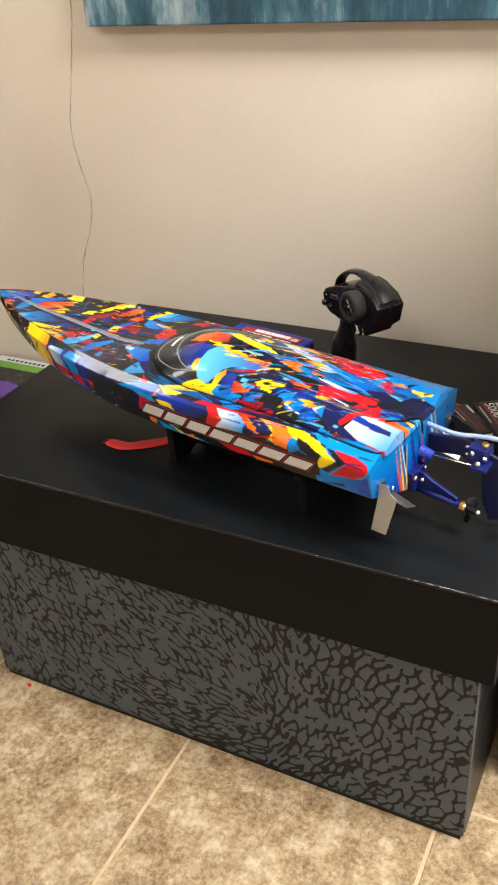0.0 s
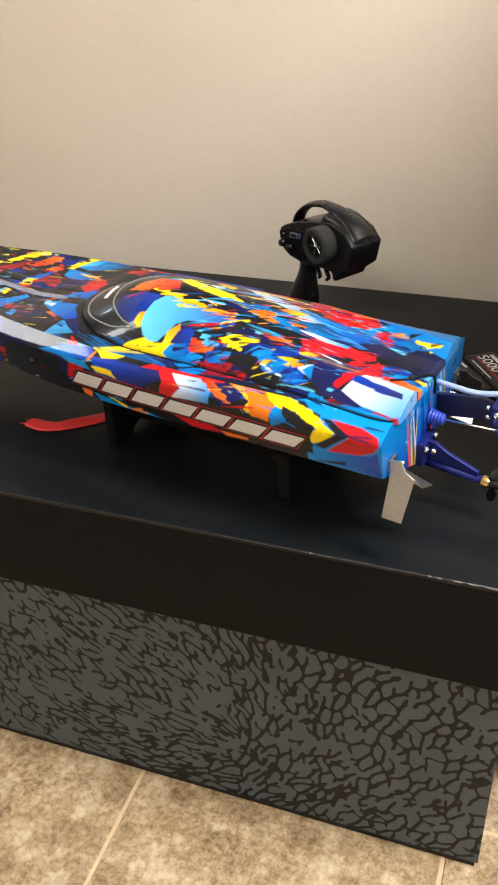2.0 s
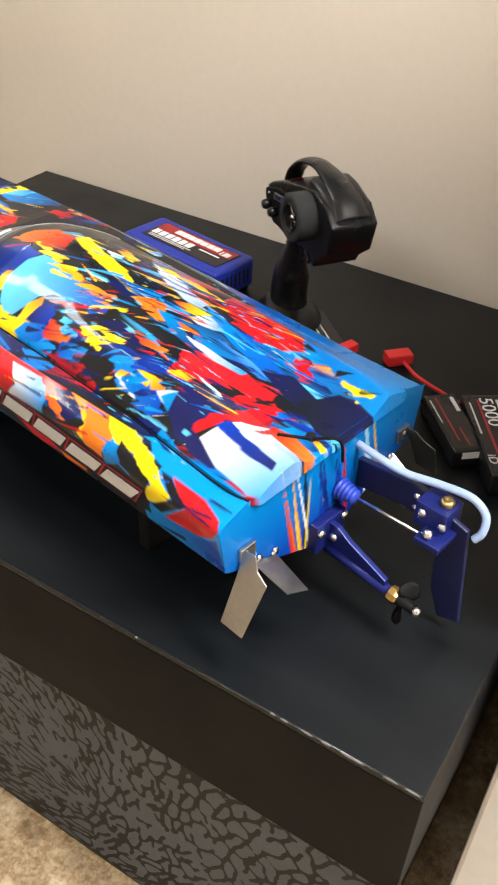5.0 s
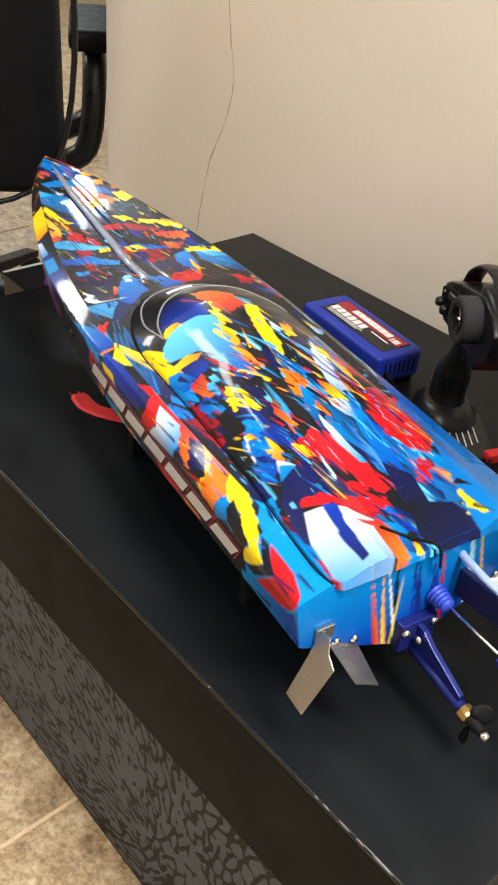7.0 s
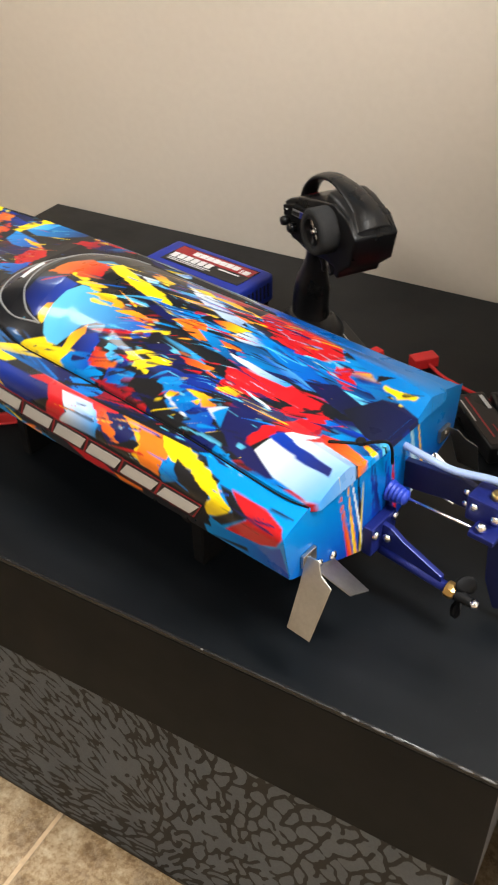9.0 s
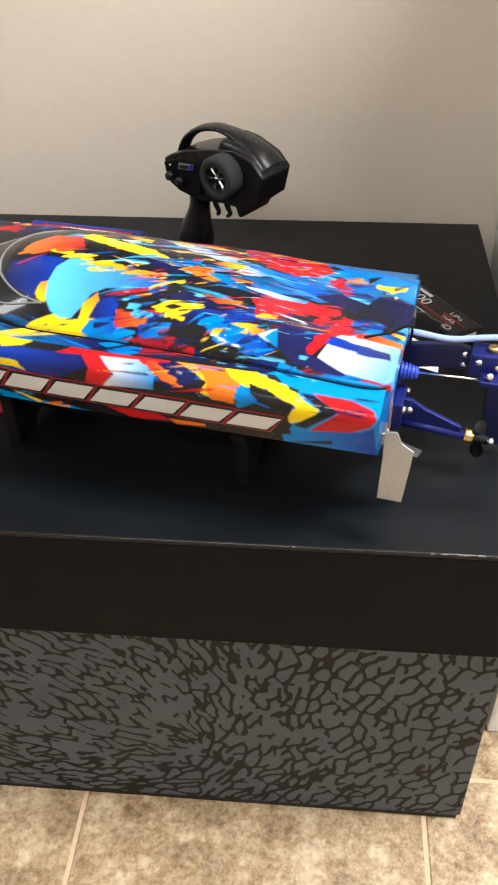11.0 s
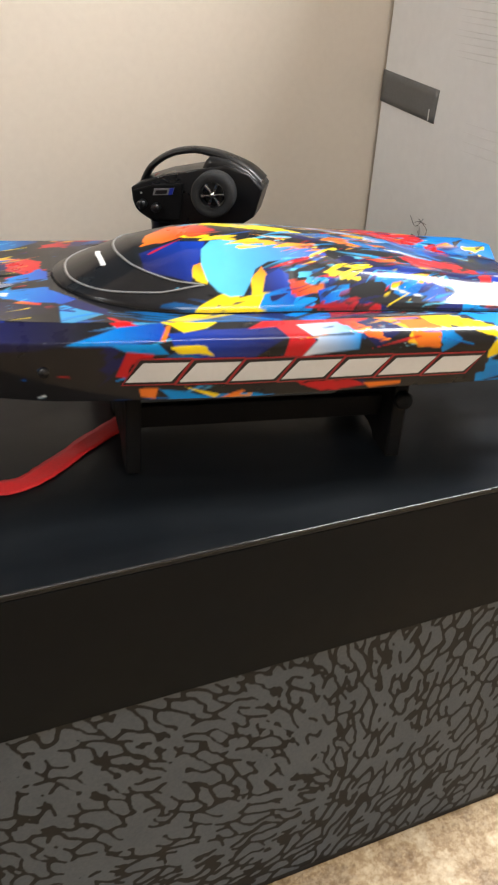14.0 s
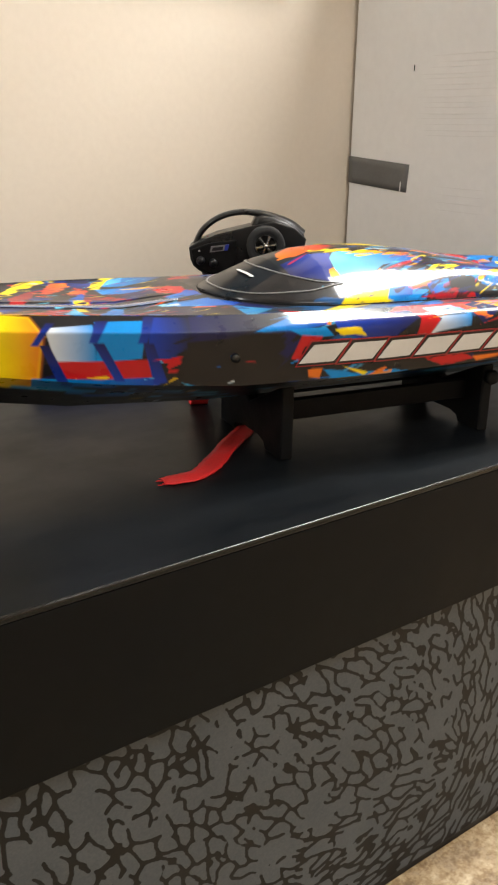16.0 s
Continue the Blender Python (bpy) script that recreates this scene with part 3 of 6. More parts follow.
# ---- the model boat: paint ----
INK = dict(black=(0.009, 0.009, 0.011), navy=(0.007, 0.009, 0.070), blue=(0.003, 0.034, 0.34), sky=(0.003, 0.215, 0.60), pale=(0.11, 0.50, 0.74), white=(0.68, 0.71, 0.74),
           red=(0.46, 0.008, 0.012), wine=(0.17, 0.007, 0.020), orange=(0.68, 0.16, 0.010), yellow=(0.80, 0.60, 0.003), grey=(0.28, 0.30, 0.34))


class Sheet:
    """A sheet of paint: places u (along the boat) and v (across), in metres, and the colour laid on each."""

    def __init__(self, u, v, seed):
        self.u, self.v, self.seed = u, v, seed
        self.rgb = np.empty((len(u), 3))
        self.rgb[:] = INK["black"]

    def lay(self, near, mask, col, to=None, along=None):
        a, b = np.array(INK[col]), np.array(INK[to or col])
        t = (np.zeros_like(mask) if along is None else np.clip(along, 0, 1))[:, None]
        m = mask[:, None]
        self.rgb[near] = self.rgb[near] * (1 - m) + (a * (1 - t) + b * t) * m

    def streak(self, col, u, v, long, wide, angle, to=None, rag=0.5, seed=0, bristle=0.0, fade=0.0):
        """One flung dab: long and pointed, with a torn outline and dry-brush gaps."""
        c, s = math.cos(radians(angle)), math.sin(radians(angle))
        near = np.nonzero((np.abs(self.u - u) < long * 0.7) & (np.abs(self.v - v) < long * 0.7))[0]
        if not len(near):
            return
        xl = (self.u[near] - u) * c + (self.v[near] - v) * s
        yl = -(self.u[near] - u) * s + (self.v[near] - v) * c
        x, y = xl / (long / 2), yl / (wide / 2)
        y = y + rag * 1.2 * rough(x * 1.4, y * 0.3, 0.5, seed)
        hair = lattice(xl / 0.030 + 40, yl / 0.0024 + 40, seed + 9)
        torn = x + 0.35 * (hair - 0.5)
        prof = np.clip((1 - torn) * 0.75, 0, 1) * np.clip((torn + 0.9) * 5, 0, 1)
        d = 1 - np.abs(y) / np.maximum(prof, 0.001)
        mask = np.clip(d * wide / 2 / 0.0012 + 0.5, 0, 1) * np.clip(1.0 - fade * (0.6 + 0.7 * y + 0.4 * x), 0, 1)
        if bristle:
            mask = mask * np.clip((hair - bristle * (0.45 + 0.45 * x)) / 0.14 + 0.5, 0, 1)
        self.lay(near, mask, col, to, 0.5 + 0.34 * x + 0.42 * y)

    def shape(self, col, *uv, to=None, turn=0.0, rag=0.0, soft=0.0012, seed=0, shards=0):
        """A flat shape with the given corners (millimetres), its outline torn by the brush; to: the colour it fades into, along the angle turn."""
        P = np.array(uv, float).reshape(-1, 2) / 1000.0
        lo, hi = P.min(0) - 0.012, P.max(0) + 0.012
        near = np.nonzero((self.u > lo[0]) & (self.u < hi[0]) & (self.v > lo[1]) & (self.v < hi[1]))[0]
        if not len(near):
            return
        un, vn = self.u[near], self.v[near]
        u = un + rag * 1.5 * rough(un, vn, 0.014, seed + 1)
        v = vn + rag * 1.5 * rough(un, vn, 0.014, seed + 2)
        inside = np.zeros(len(near), bool)
        dist = np.full(len(near), 1.0)
        for a, b in zip(P, np.roll(P, -1, 0)):
            cross = (a[1] > v) != (b[1] > v)
            with np.errstate(divide="ignore", invalid="ignore"):
                at = (b[0] - a[0]) * (v - a[1]) / (b[1] - a[1]) + a[0]
            inside ^= cross & (u < at)
            e = b - a
            t = np.clip(((u - a[0]) * e[0] + (v - a[1]) * e[1]) / (e @ e + 1e-12), 0, 1)
            dist = np.minimum(dist, np.hypot(u - a[0] - t * e[0], v - a[1] - t * e[1]))
        c, s = math.cos(0.28), math.sin(0.28)
        hair = lattice((un * c + vn * s) / 0.026 + 60, (vn * c - un * s) / 0.0026 + 60, seed + 5)
        d = np.where(inside, dist, -dist) + rag * 5.0 * (hair - 0.5)
        mask = np.clip(d / soft + 0.5, 0, 1)
        run = None
        if to:
            c, s = math.cos(radians(turn)), math.sin(radians(turn))
            q = P[:, 0] * c + P[:, 1] * s
            run = (un * c + vn * s - q.min()) / (q.max() - q.min() + 1e-9)
        self.lay(near, mask, col, to, run)
        size = float((hi - lo).max()) - 0.024
        if shards and size > 0.022:
            rng = random.Random(seed + 77)
            for j in range(shards):
                q = P[rng.randrange(len(P))]
                L = rng.uniform(0.25, 0.75) * min(size, 0.07)
                self.streak(rng.choice((col, col, to or col, "black", "navy")), q[0] + rng.gauss(0, 0.006), q[1] + rng.gauss(0, 0.004), L, rng.uniform(0.0022, 0.0048), 16 + rng.gauss(0, 9) + 180 * rng.randrange(2), to=rng.choice((None, to)), rag=0.3, seed=seed + j, fade=rng.choice((0, 0.4)))

    def scratch(self, col, angle, long, fine, level, patch, seed, weight=0.85):
        """Thin dry-brush lines that run one way, in loose patches."""
        c, s = math.cos(radians(angle)), math.sin(radians(angle))
        bend = 0.006 * rough(self.u, self.v, 0.05, seed + 3, 2)
        x, y = self.u * c + self.v * s + 5, self.v * c - self.u * s + bend + 5
        hair = lattice(x / long, y / fine, seed)
        where = np.clip((rough(self.u + 2, self.v + 2, patch, seed + 1, 2) - 0.02) * 9, 0, 1)
        where = where * (((self.u > 0.07) & (self.u < 0.26)) | (self.u > 0.475))
        self.lay(np.arange(len(self.u)), np.clip((hair - level) / 0.07, 0, 1) * where * weight, col)

    def spatter(self, col, cells, size, share, seed):
        """Fine flung drops."""
        i, j = np.floor(self.u / cells), np.floor(self.v / cells)
        r = lattice(i, j, seed)
        du = self.u / cells - i - 0.2 - 0.6 * lattice(i, j, seed + 1)
        dv = self.v / cells - j - 0.2 - 0.6 * lattice(i, j, seed + 2)
        d = np.hypot(du * (0.4 + lattice(i, j, seed + 3)), dv) * cells
        self.lay(np.arange(len(self.u)), np.clip((size * r * 2 - d) / 0.0006, 0, 1) * (r < share), col)


def flung(sh, count, u0, u1, v0, v1, angle, spread, size, rng, inks, wide=(0.06, 0.17)):
    for k in range(count):
        col, to = rng.choice(inks)
        L = size * rng.uniform(0.5, 1.9)
        sh.streak(col, rng.uniform(u0, u1), rng.uniform(v0, v1), L, L * rng.uniform(*wide), angle + rng.gauss(0, spread), to=to, rag=rng.uniform(0.1, 0.4), seed=rng.randrange(9999), bristle=rng.choice((0, 0.4, 0.7, 0.95)), fade=rng.choice((0, 0.5, 0.9)))


COOL = [("pale", "blue"), ("sky", "navy"), ("navy", "sky"), ("navy", "blue"), ("blue", "sky"), ("sky", "pale"), ("blue", "navy"), ("sky", "blue"), ("navy", "navy")]
WARM = [("red", "red"), ("red", "orange"), ("orange", "yellow"), ("yellow", "yellow"), ("red", "wine")]
ALL = COOL + WARM + [("white", "pale"), ("black", "black"), ("black", "black"), ("navy", "navy")]


def paint_top(u, v):
    sh = Sheet(u, v, 1)
    rng = random.Random(11)
    flung(sh, 90, -0.01, 0.876, -0.125, 0.125, 14, 16, 0.13, rng, COOL + [("black", "black")] * 4, (0.12, 0.26))
    flung(sh, 150, -0.01, 0.876, -0.125, 0.125, 14, 14, 0.07, rng, ALL + COOL + [("black", "black")] * 3)
    flung(sh, 130, -0.01, 0.876, -0.125, 0.125, 14, 18, 0.035, rng, ALL)
    flung(sh, 80, 0.47, 0.86, -0.09, 0.09, 14, 12, 0.12, rng, [("black", "black"), ("navy", "black"), ("navy", "navy"), ("black", "navy")], (0.12, 0.26))
    flung(sh, 26, 0.51, 0.86, -0.08, 0.08, 16, 10, 0.06, rng, [("blue", "navy"), ("sky", "navy"), ("red", "orange"), ("orange", "red"), ("sky", "blue")], (0.10, 0.2))
    sh.shape("black", 452, -130, 890, -130, 890, 130, 452, 130)
    flung(sh, 34, 0.47, 0.86, -0.09, 0.09, 16, 14, 0.06, random.Random(3), [("navy", "blue"), ("blue", "navy"), ("navy", "black"), ("wine", "black")], (0.10, 0.22))
    sh.shape("black", 372, -84, 410, -84, 462, -40, 462, 40, 410, 84, 372, 84)
    sh.shape("sky", 91, 118, 100, 97, 95, 87, 69, 93, 21, 93, -7, 94, -7, 99, -7, 134, 39, 131, seed=76)
    sh.shape("navy", 98, 92, 78, 95, 49, 100, 41, 110, 73, 101, shards=3, seed=86)
    sh.shape("navy", 88, 101, 88, 97, 36, 116, 36, 120, shards=3, seed=87)
    sh.shape("sky", 127, -107, 88, -107, 50, -111, 4, -66, 26, -66, 51, -72, 78, -77, to="blue", turn=0, shards=3, seed=90)
    sh.shape("sky", -10, -127, 170, -127, 230, -108, 150, -93, 80, -86, 30, -80, -10, -78, to="blue", turn=0, rag=0.0006)
    sh.shape("sky", -10, 127, -10, 95, 30, 96, 60, 97, 62, 127)
    sh.shape("navy", 840, 20, 818, 2, 802, -27, 791, -12, 806, 11, 805, 38, to="blue", turn=-129, seed=300)
    sh.shape("blue", 874, 4, 855, -2, 832, -16, 808, -25, 794, -13, 811, 4, 840, 20, to="sky", turn=26, rag=0.0006, seed=301)
    sh.shape("orange", 887, -1, 875, -14, 865, -6, 871, 5, seed=302)
    sh.shape("red", 878, -8, 866, -20, 836, -33, 813, -33, 837, -18, 861, -7, rag=0.0004, seed=303)
    sh.shape("red", 829, 24, 825, 15, 812, 15, 802, 29, 813, 36, to="orange", turn=169, rag=0.0012, seed=304)
    sh.shape("yellow", 808, -25, 805, -45, 791, -43, 793, -25, to="orange", turn=-133, rag=0.001, shards=2, seed=305)
    sh.shape("yellow", 794, -52, 794, -63, 776, -59, 781, -49, rag=0.001, seed=306)
    sh.shape("yellow", 782, -25, 776, -45, 761, -42, 768, -25, to="orange", turn=-143, rag=0.001, shards=2, seed=307)
    sh.shape("wine", 777, -56, 764, -64, 739, -58, 744, -47, to="orange", turn=-178, rag=0.001, seed=308)
    sh.shape("red", 769, 8, 755, -17, 711, -41, 706, -31, 724, -9, 744, 10, to="orange", turn=-140, rag=0.0008, shards=3, seed=309)
    sh.shape("orange", 731, 7, 709, -11, 695, -2, 715, 7, to="yellow", turn=-166, rag=0.0006, shards=2, seed=310)
    sh.shape("sky", 786, 39, 792, 16, 789, -8, 760, -32, 735, -48, 730, -41, 752, -20, 770, 7, 775, 34, to="blue", turn=-120, rag=0.0006, seed=311)
    sh.shape("yellow", 746, -43, 728, -49, 737, -64, 737, -77, 720, -76, 706, -63, 703, -49, 712, -41, 732, -42, rag=0.0016, shards=6, seed=312)
    sh.shape("blue", 734, -75, 696, -78, 674, -90, 673, -76, 694, -68, to="navy", turn=-166, seed=313)
    sh.shape("sky", 768, 57, 760, 43, 740, 18, 716, 17, 686, 6, 669, 17, 691, 37, 715, 52, 735, 66, to="navy", turn=-149, seed=314)
    sh.shape("pale", 765, 58, 758, 44, 747, 32, 744, 49, 749, 62, to="sky", turn=-125, seed=315)
    sh.shape("navy", 712, 20, 688, -15, 667, -31, 617, 2, 642, 24, 668, 25, to="black", turn=-169, seed=316)
    sh.shape("yellow", 713, 58, 701, 52, 671, 44, 664, 38, 663, 51, 681, 60, 702, 63, rag=0.0008, shards=3, seed=317)
    sh.shape("yellow", 690, 70, 673, 62, 645, 60, 628, 67, 628, 82, 620, 100, 648, 94, to="orange", turn=151, rag=0.0012, shards=4, seed=318)
    sh.shape("orange", 627, 99, 628, 82, 627, 67, 613, 76, 612, 100, to="red", turn=-89, rag=0.0006, seed=319)
    sh.shape("black", 670, 86, 662, 81, 645, 68, 640, 72, 656, 83, seed=320)
    sh.shape("yellow", 671, -16, 667, -31, 653, -38, 651, -24, rag=0.0006, shards=2, seed=321)
    sh.shape("yellow", 652, -44, 632, -70, 604, -91, 599, -80, 627, -59, 641, -41, rag=0.0008, shards=4, seed=322)
    sh.shape("red", 648, 7, 645, -26, 622, -53, 613, -50, 629, -19, 636, 8, to="wine", turn=-122, rag=0.0006, shards=3, seed=323)
    sh.shape("red", 610, -47, 594, -77, 574, -84, 575, -72, 598, -50, to="orange", turn=-134, rag=0.001, shards=3, seed=324)
    sh.shape("orange", 581, -50, 570, -69, 559, -67, 564, -46, to="red", turn=-142, rag=0.0012, shards=3, seed=325)
    sh.shape("wine", 572, -20, 569, -39, 542, -32, 528, -6, to="red", turn=162, rag=0.001, shards=2, seed=326)
    sh.shape("red", 585, 8, 576, -20, 566, -19, 573, 7, rag=0.0008, shards=2, seed=327)
    sh.shape("sky", 588, 6, 588, -21, 567, -52, 566, -43, 579, -9, to="blue", turn=-109, rag=0.0008, shards=2, seed=328)
    sh.shape("yellow", 586, 3, 586, -14, 574, -21, 573, -4, rag=0.0008, shards=2, seed=329)
    sh.shape("yellow", 557, -63, 547, -82, 523, -111, 508, -112, 508, -98, 531, -82, 545, -65, rag=0.0008, shards=4, seed=330)
    sh.shape("sky", 541, -71, 529, -89, 501, -107, 477, -122, 459, -117, 466, -96, 491, -77, 519, -68, to="navy", turn=-172, seed=331)
    sh.shape("pale", 538, -74, 528, -89, 509, -99, 516, -83, to="sky", turn=-138, seed=332)
    sh.shape("sky", 547, -46, 550, -64, 513, -61, 484, -51, 498, -42, 525, -39, to="blue", turn=180, seed=333)
    sh.shape("navy", 534, -24, 523, -38, 484, -50, 475, -41, 497, -25, 513, -12, seed=334)
    sh.shape("yellow", 528, -57, 494, -55, 482, -48, 511, -52, to="orange", turn=169, rag=0.0005, shards=2, seed=335)
    sh.shape("red", 494, -19, 495, -40, 476, -50, 464, -40, 465, -17, 477, -8, rag=0.0006, shards=2, seed=336)
    sh.shape("red", 465, -79, 447, -97, 430, -99, 439, -80, to="wine", turn=-150, rag=0.001, shards=2, seed=337)
    sh.shape("yellow", 449, -107, 450, -116, 428, -112, 435, -107, rag=0.0006, seed=338)
    sh.shape("yellow", 490, -109, 487, -122, 479, -122, 481, -110, rag=0.0006, shards=2, seed=339)
    sh.shape("wine", 439, -102, 418, -112, 397, -105, 417, -99, to="red", turn=-177, rag=0.0008, shards=2, seed=340)
    sh.shape("sky", 508, 13, 493, 3, 479, -5, 466, -20, 450, 5, 476, 9, 494, 16, to="blue", turn=-172, rag=0.0006, shards=2, seed=342)
    sh.shape("red", 643, 54, 632, 41, 585, 44, 537, 58, 536, 68, 584, 61, 616, 62, to="wine", turn=173, rag=0.0014, shards=5, seed=343)
    sh.shape("red", 624, 37, 618, 27, 601, 28, 599, 38, rag=0.001, shards=3, seed=344)
    sh.shape("sky", 608, 89, 618, 64, 601, 36, 592, 16, 590, 40, 594, 72, 595, 92, to="pale", turn=-103, rag=0.0008, shards=3, seed=345)
    sh.shape("blue", 565, 94, 576, 53, 557, 22, 545, 24, 556, 58, 552, 95, to="sky", turn=-97, rag=0.0008, shards=4, seed=346)
    sh.shape("sky", 533, 84, 538, 66, 527, 67, 524, 84, rag=0.0006, seed=347)
    sh.shape("yellow", 592, 34, 590, 20, 582, 22, 582, 35, rag=0.0004, seed=348)
    sh.shape("navy", 533, 68, 514, 47, 467, 64, 457, 85, 498, 89, to="black", turn=167, seed=349)
    sh.shape("sky", 512, 35, 500, 26, 464, 27, 434, 34, 433, 54, 449, 66, 474, 59, to="blue", turn=159, rag=0.0005, seed=350)
    sh.shape("pale", 514, 34, 509, 28, 493, 34, 493, 42, to="white", turn=161, rag=0.0008, seed=351)
    sh.shape("navy", 450, 67, 433, 54, 415, 66, 412, 91, 434, 79, seed=352)
    sh.shape("orange", 489, 57, 482, 54, 466, 62, 467, 66, to="red", turn=169, seed=353)
    sh.shape("red", 405, 111, 415, 94, 396, 104, 390, 113, rag=0.0005, seed=354)
    sh.shape("navy", 379, 51, 381, 28, 352, 22, 323, 26, 333, 52, 342, 68, to="blue", turn=-156, seed=356)
    sh.shape("orange", 378, 19, 372, -2, 352, -15, 320, -11, 311, 8, 331, 16, 354, 19, to="red", turn=-171, rag=0.001, shards=3, seed=357)
    sh.shape("yellow", 340, 65, 338, 53, 331, 51, 327, 62, 327, 72, to="orange", turn=-123, rag=0.0005, seed=358)
    sh.shape("black", 353, -30, 403, -99, 345, -98, 302, -97, 241, -34, 261, -19, 303, -18, seed=359)
    sh.shape("pale", 320, 76, 328, 67, 331, 53, 328, 36, 318, 25, 301, 24, 281, 28, 251, 30, 239, 32, 218, 33, 214, 40, 222, 50, 244, 48, 271, 51, 284, 58, 290, 69, 298, 79, 310, 80, to="blue", turn=196, seed=360)
    sh.shape("yellow", 329, 89, 303, 84, 291, 80, 257, 77, 250, 75, 257, 82, 276, 88, 298, 90, 316, 89, rag=0.0006, shards=2, seed=363)
    sh.shape("orange", 291, 80, 289, 67, 278, 55, 274, 67, 274, 78, to="yellow", turn=77, rag=0.0003, seed=364)
    sh.shape("navy", 281, 77, 276, 64, 263, 58, 255, 63, 257, 73, 270, 77, to="blue", turn=-153, seed=365)
    sh.shape("sky", 286, 87, 279, 78, 257, 73, 247, 75, 255, 85, 277, 89, to="blue", turn=-167, seed=366)
    sh.shape("red", 256, 79, 255, 68, 237, 68, 222, 72, 229, 77, 243, 79, to="orange", turn=-169, rag=0.0006, shards=3, seed=367)
    sh.shape("yellow", 340, 16, 321, 15, 280, 25, 259, 27, 244, 25, 219, 33, 231, 34, 262, 32, 295, 27, 315, 25, to="orange", turn=172, rag=0.002, shards=6, seed=368)
    sh.shape("yellow", 321, -12, 316, -24, 282, -14, 240, -7, 223, 1, 207, -6, 203, 2, 219, 10, 236, 8, 267, 3, 298, -4, rag=0.0005, shards=2, seed=369)
    sh.shape("white", 283, -19, 266, -23, 260, -16, 270, -13, to="pale", turn=173, rag=0.0004, seed=370)
    sh.shape("orange", 282, -30, 281, -39, 256, -31, 251, -21, 264, -22, to="yellow", turn=162, rag=0.0014, shards=3, seed=371)
    sh.shape("white", 247, -42, 232, -45, 209, -41, 187, -34, 167, -32, 131, -28, 116, -26, 115, -16, 134, -15, 160, -18, 188, -21, 208, -23, to="sky", turn=171, rag=0.0006, seed=372)
    sh.shape("yellow", 239, -43, 231, -52, 215, -44, 224, -39, rag=0.0008, shards=2, seed=373)
    sh.shape("sky", 168, -31, 131, -28, 90, -29, 53, -22, 57, -11, 87, -12, 120, -13, 156, -19, to="blue", turn=171, seed=374)
    sh.shape("blue", 244, 5, 220, -2, 194, -14, 197, 0, 215, 8, to="sky", turn=-159, rag=0.0005, seed=375)
    sh.shape("navy", 266, 4, 239, 7, 219, 10, 202, 9, 211, 18, 237, 16, seed=376)
    sh.shape("orange", 213, 14, 198, 1, 186, -2, 170, 13, 175, 19, 194, 16, rag=0.0005, shards=2, seed=377)
    sh.shape("red", 187, -11, 176, -21, 154, -24, 159, -14, 172, -9, to="yellow", turn=-159, rag=0.0005, shards=3, seed=378)
    sh.shape("white", 164, -6, 154, -21, 132, -19, 139, -11, 152, -6, to="sky", turn=-158, rag=0.0006, seed=379)
    sh.shape("red", 174, 7, 154, 3, 143, 3, 147, 12, 161, 14, to="orange", turn=-171, rag=0.001, shards=3, seed=380)
    sh.shape("sky", 187, 8, 172, 3, 148, 11, 124, 13, 129, 20, 159, 18, to="navy", turn=175, seed=381)
    sh.shape("navy", 211, 49, 194, 38, 162, 42, 126, 43, 128, 54, 153, 56, 183, 55, to="black", turn=-176, seed=382)
    sh.shape("wine", 257, 52, 232, 47, 215, 48, 233, 54, to="black", turn=-174, rag=0.001, shards=3, seed=383)
    sh.shape("pale", 239, 70, 250, 59, 234, 63, 223, 69, 230, 72, to="sky", turn=-178, rag=0.0014, shards=3, seed=384)
    sh.shape("yellow", 222, 62, 208, 54, 187, 52, 176, 53, 187, 62, 198, 66, 208, 68, rag=0.0012, shards=5, seed=385)
    sh.shape("black", 212, 61, 203, 57, 193, 57, 202, 62, rag=0.0012, seed=386)
    sh.shape("blue", 230, 85, 231, 76, 216, 73, 201, 72, 203, 81, 216, 86, to="sky", turn=165, seed=387)
    sh.shape("wine", 224, 100, 226, 87, 203, 81, 173, 86, 175, 90, 197, 92, 214, 96, to="red", turn=-166, rag=0.0014, shards=6, seed=388)
    sh.shape("black", 201, 77, 191, 69, 173, 72, 142, 86, 120, 90, 131, 91, 159, 89, 180, 85, rag=0.0005, seed=389)
    sh.shape("navy", 201, 74, 174, 65, 146, 49, 117, 36, 85, 35, 90, 49, 120, 56, 153, 63, to="blue", turn=-162, rag=0.0004, seed=390)
    sh.shape("sky", 176, 71, 161, 63, 136, 64, 115, 69, 105, 78, 115, 82, 134, 82, 153, 79, to="blue", turn=174, rag=0.0014, shards=6, seed=391)
    sh.shape("white", 166, 74, 154, 76, 133, 81, 142, 80, 155, 78, rag=0.0008, seed=392)
    sh.shape("yellow", 146, 66, 130, 62, 116, 66, 125, 69, 136, 68, to="orange", turn=-178, rag=0.001, shards=3, seed=393)
    sh.shape("red", 176, 42, 163, 36, 144, 34, 148, 42, 163, 46, to="orange", turn=-166, rag=0.001, shards=3, seed=394)
    sh.shape("red", 137, 25, 121, 14, 98, 1, 60, -1, 58, 9, 67, 23, 79, 35, 98, 43, 114, 50, 126, 52, rag=0.001, shards=6, seed=395)
    sh.shape("white", 146, 12, 134, 10, 114, 5, 91, 0, 92, 6, 113, 13, 132, 16, to="sky", turn=-168, rag=0.0006, seed=396)
    sh.shape("black", 110, 42, 97, 30, 75, 18, 80, 27, 95, 42, rag=0.001, shards=3, seed=397)
    sh.shape("yellow", 125, 50, 122, 41, 110, 39, 111, 48, to="orange", turn=-142, rag=0.0012, shards=3, seed=398)
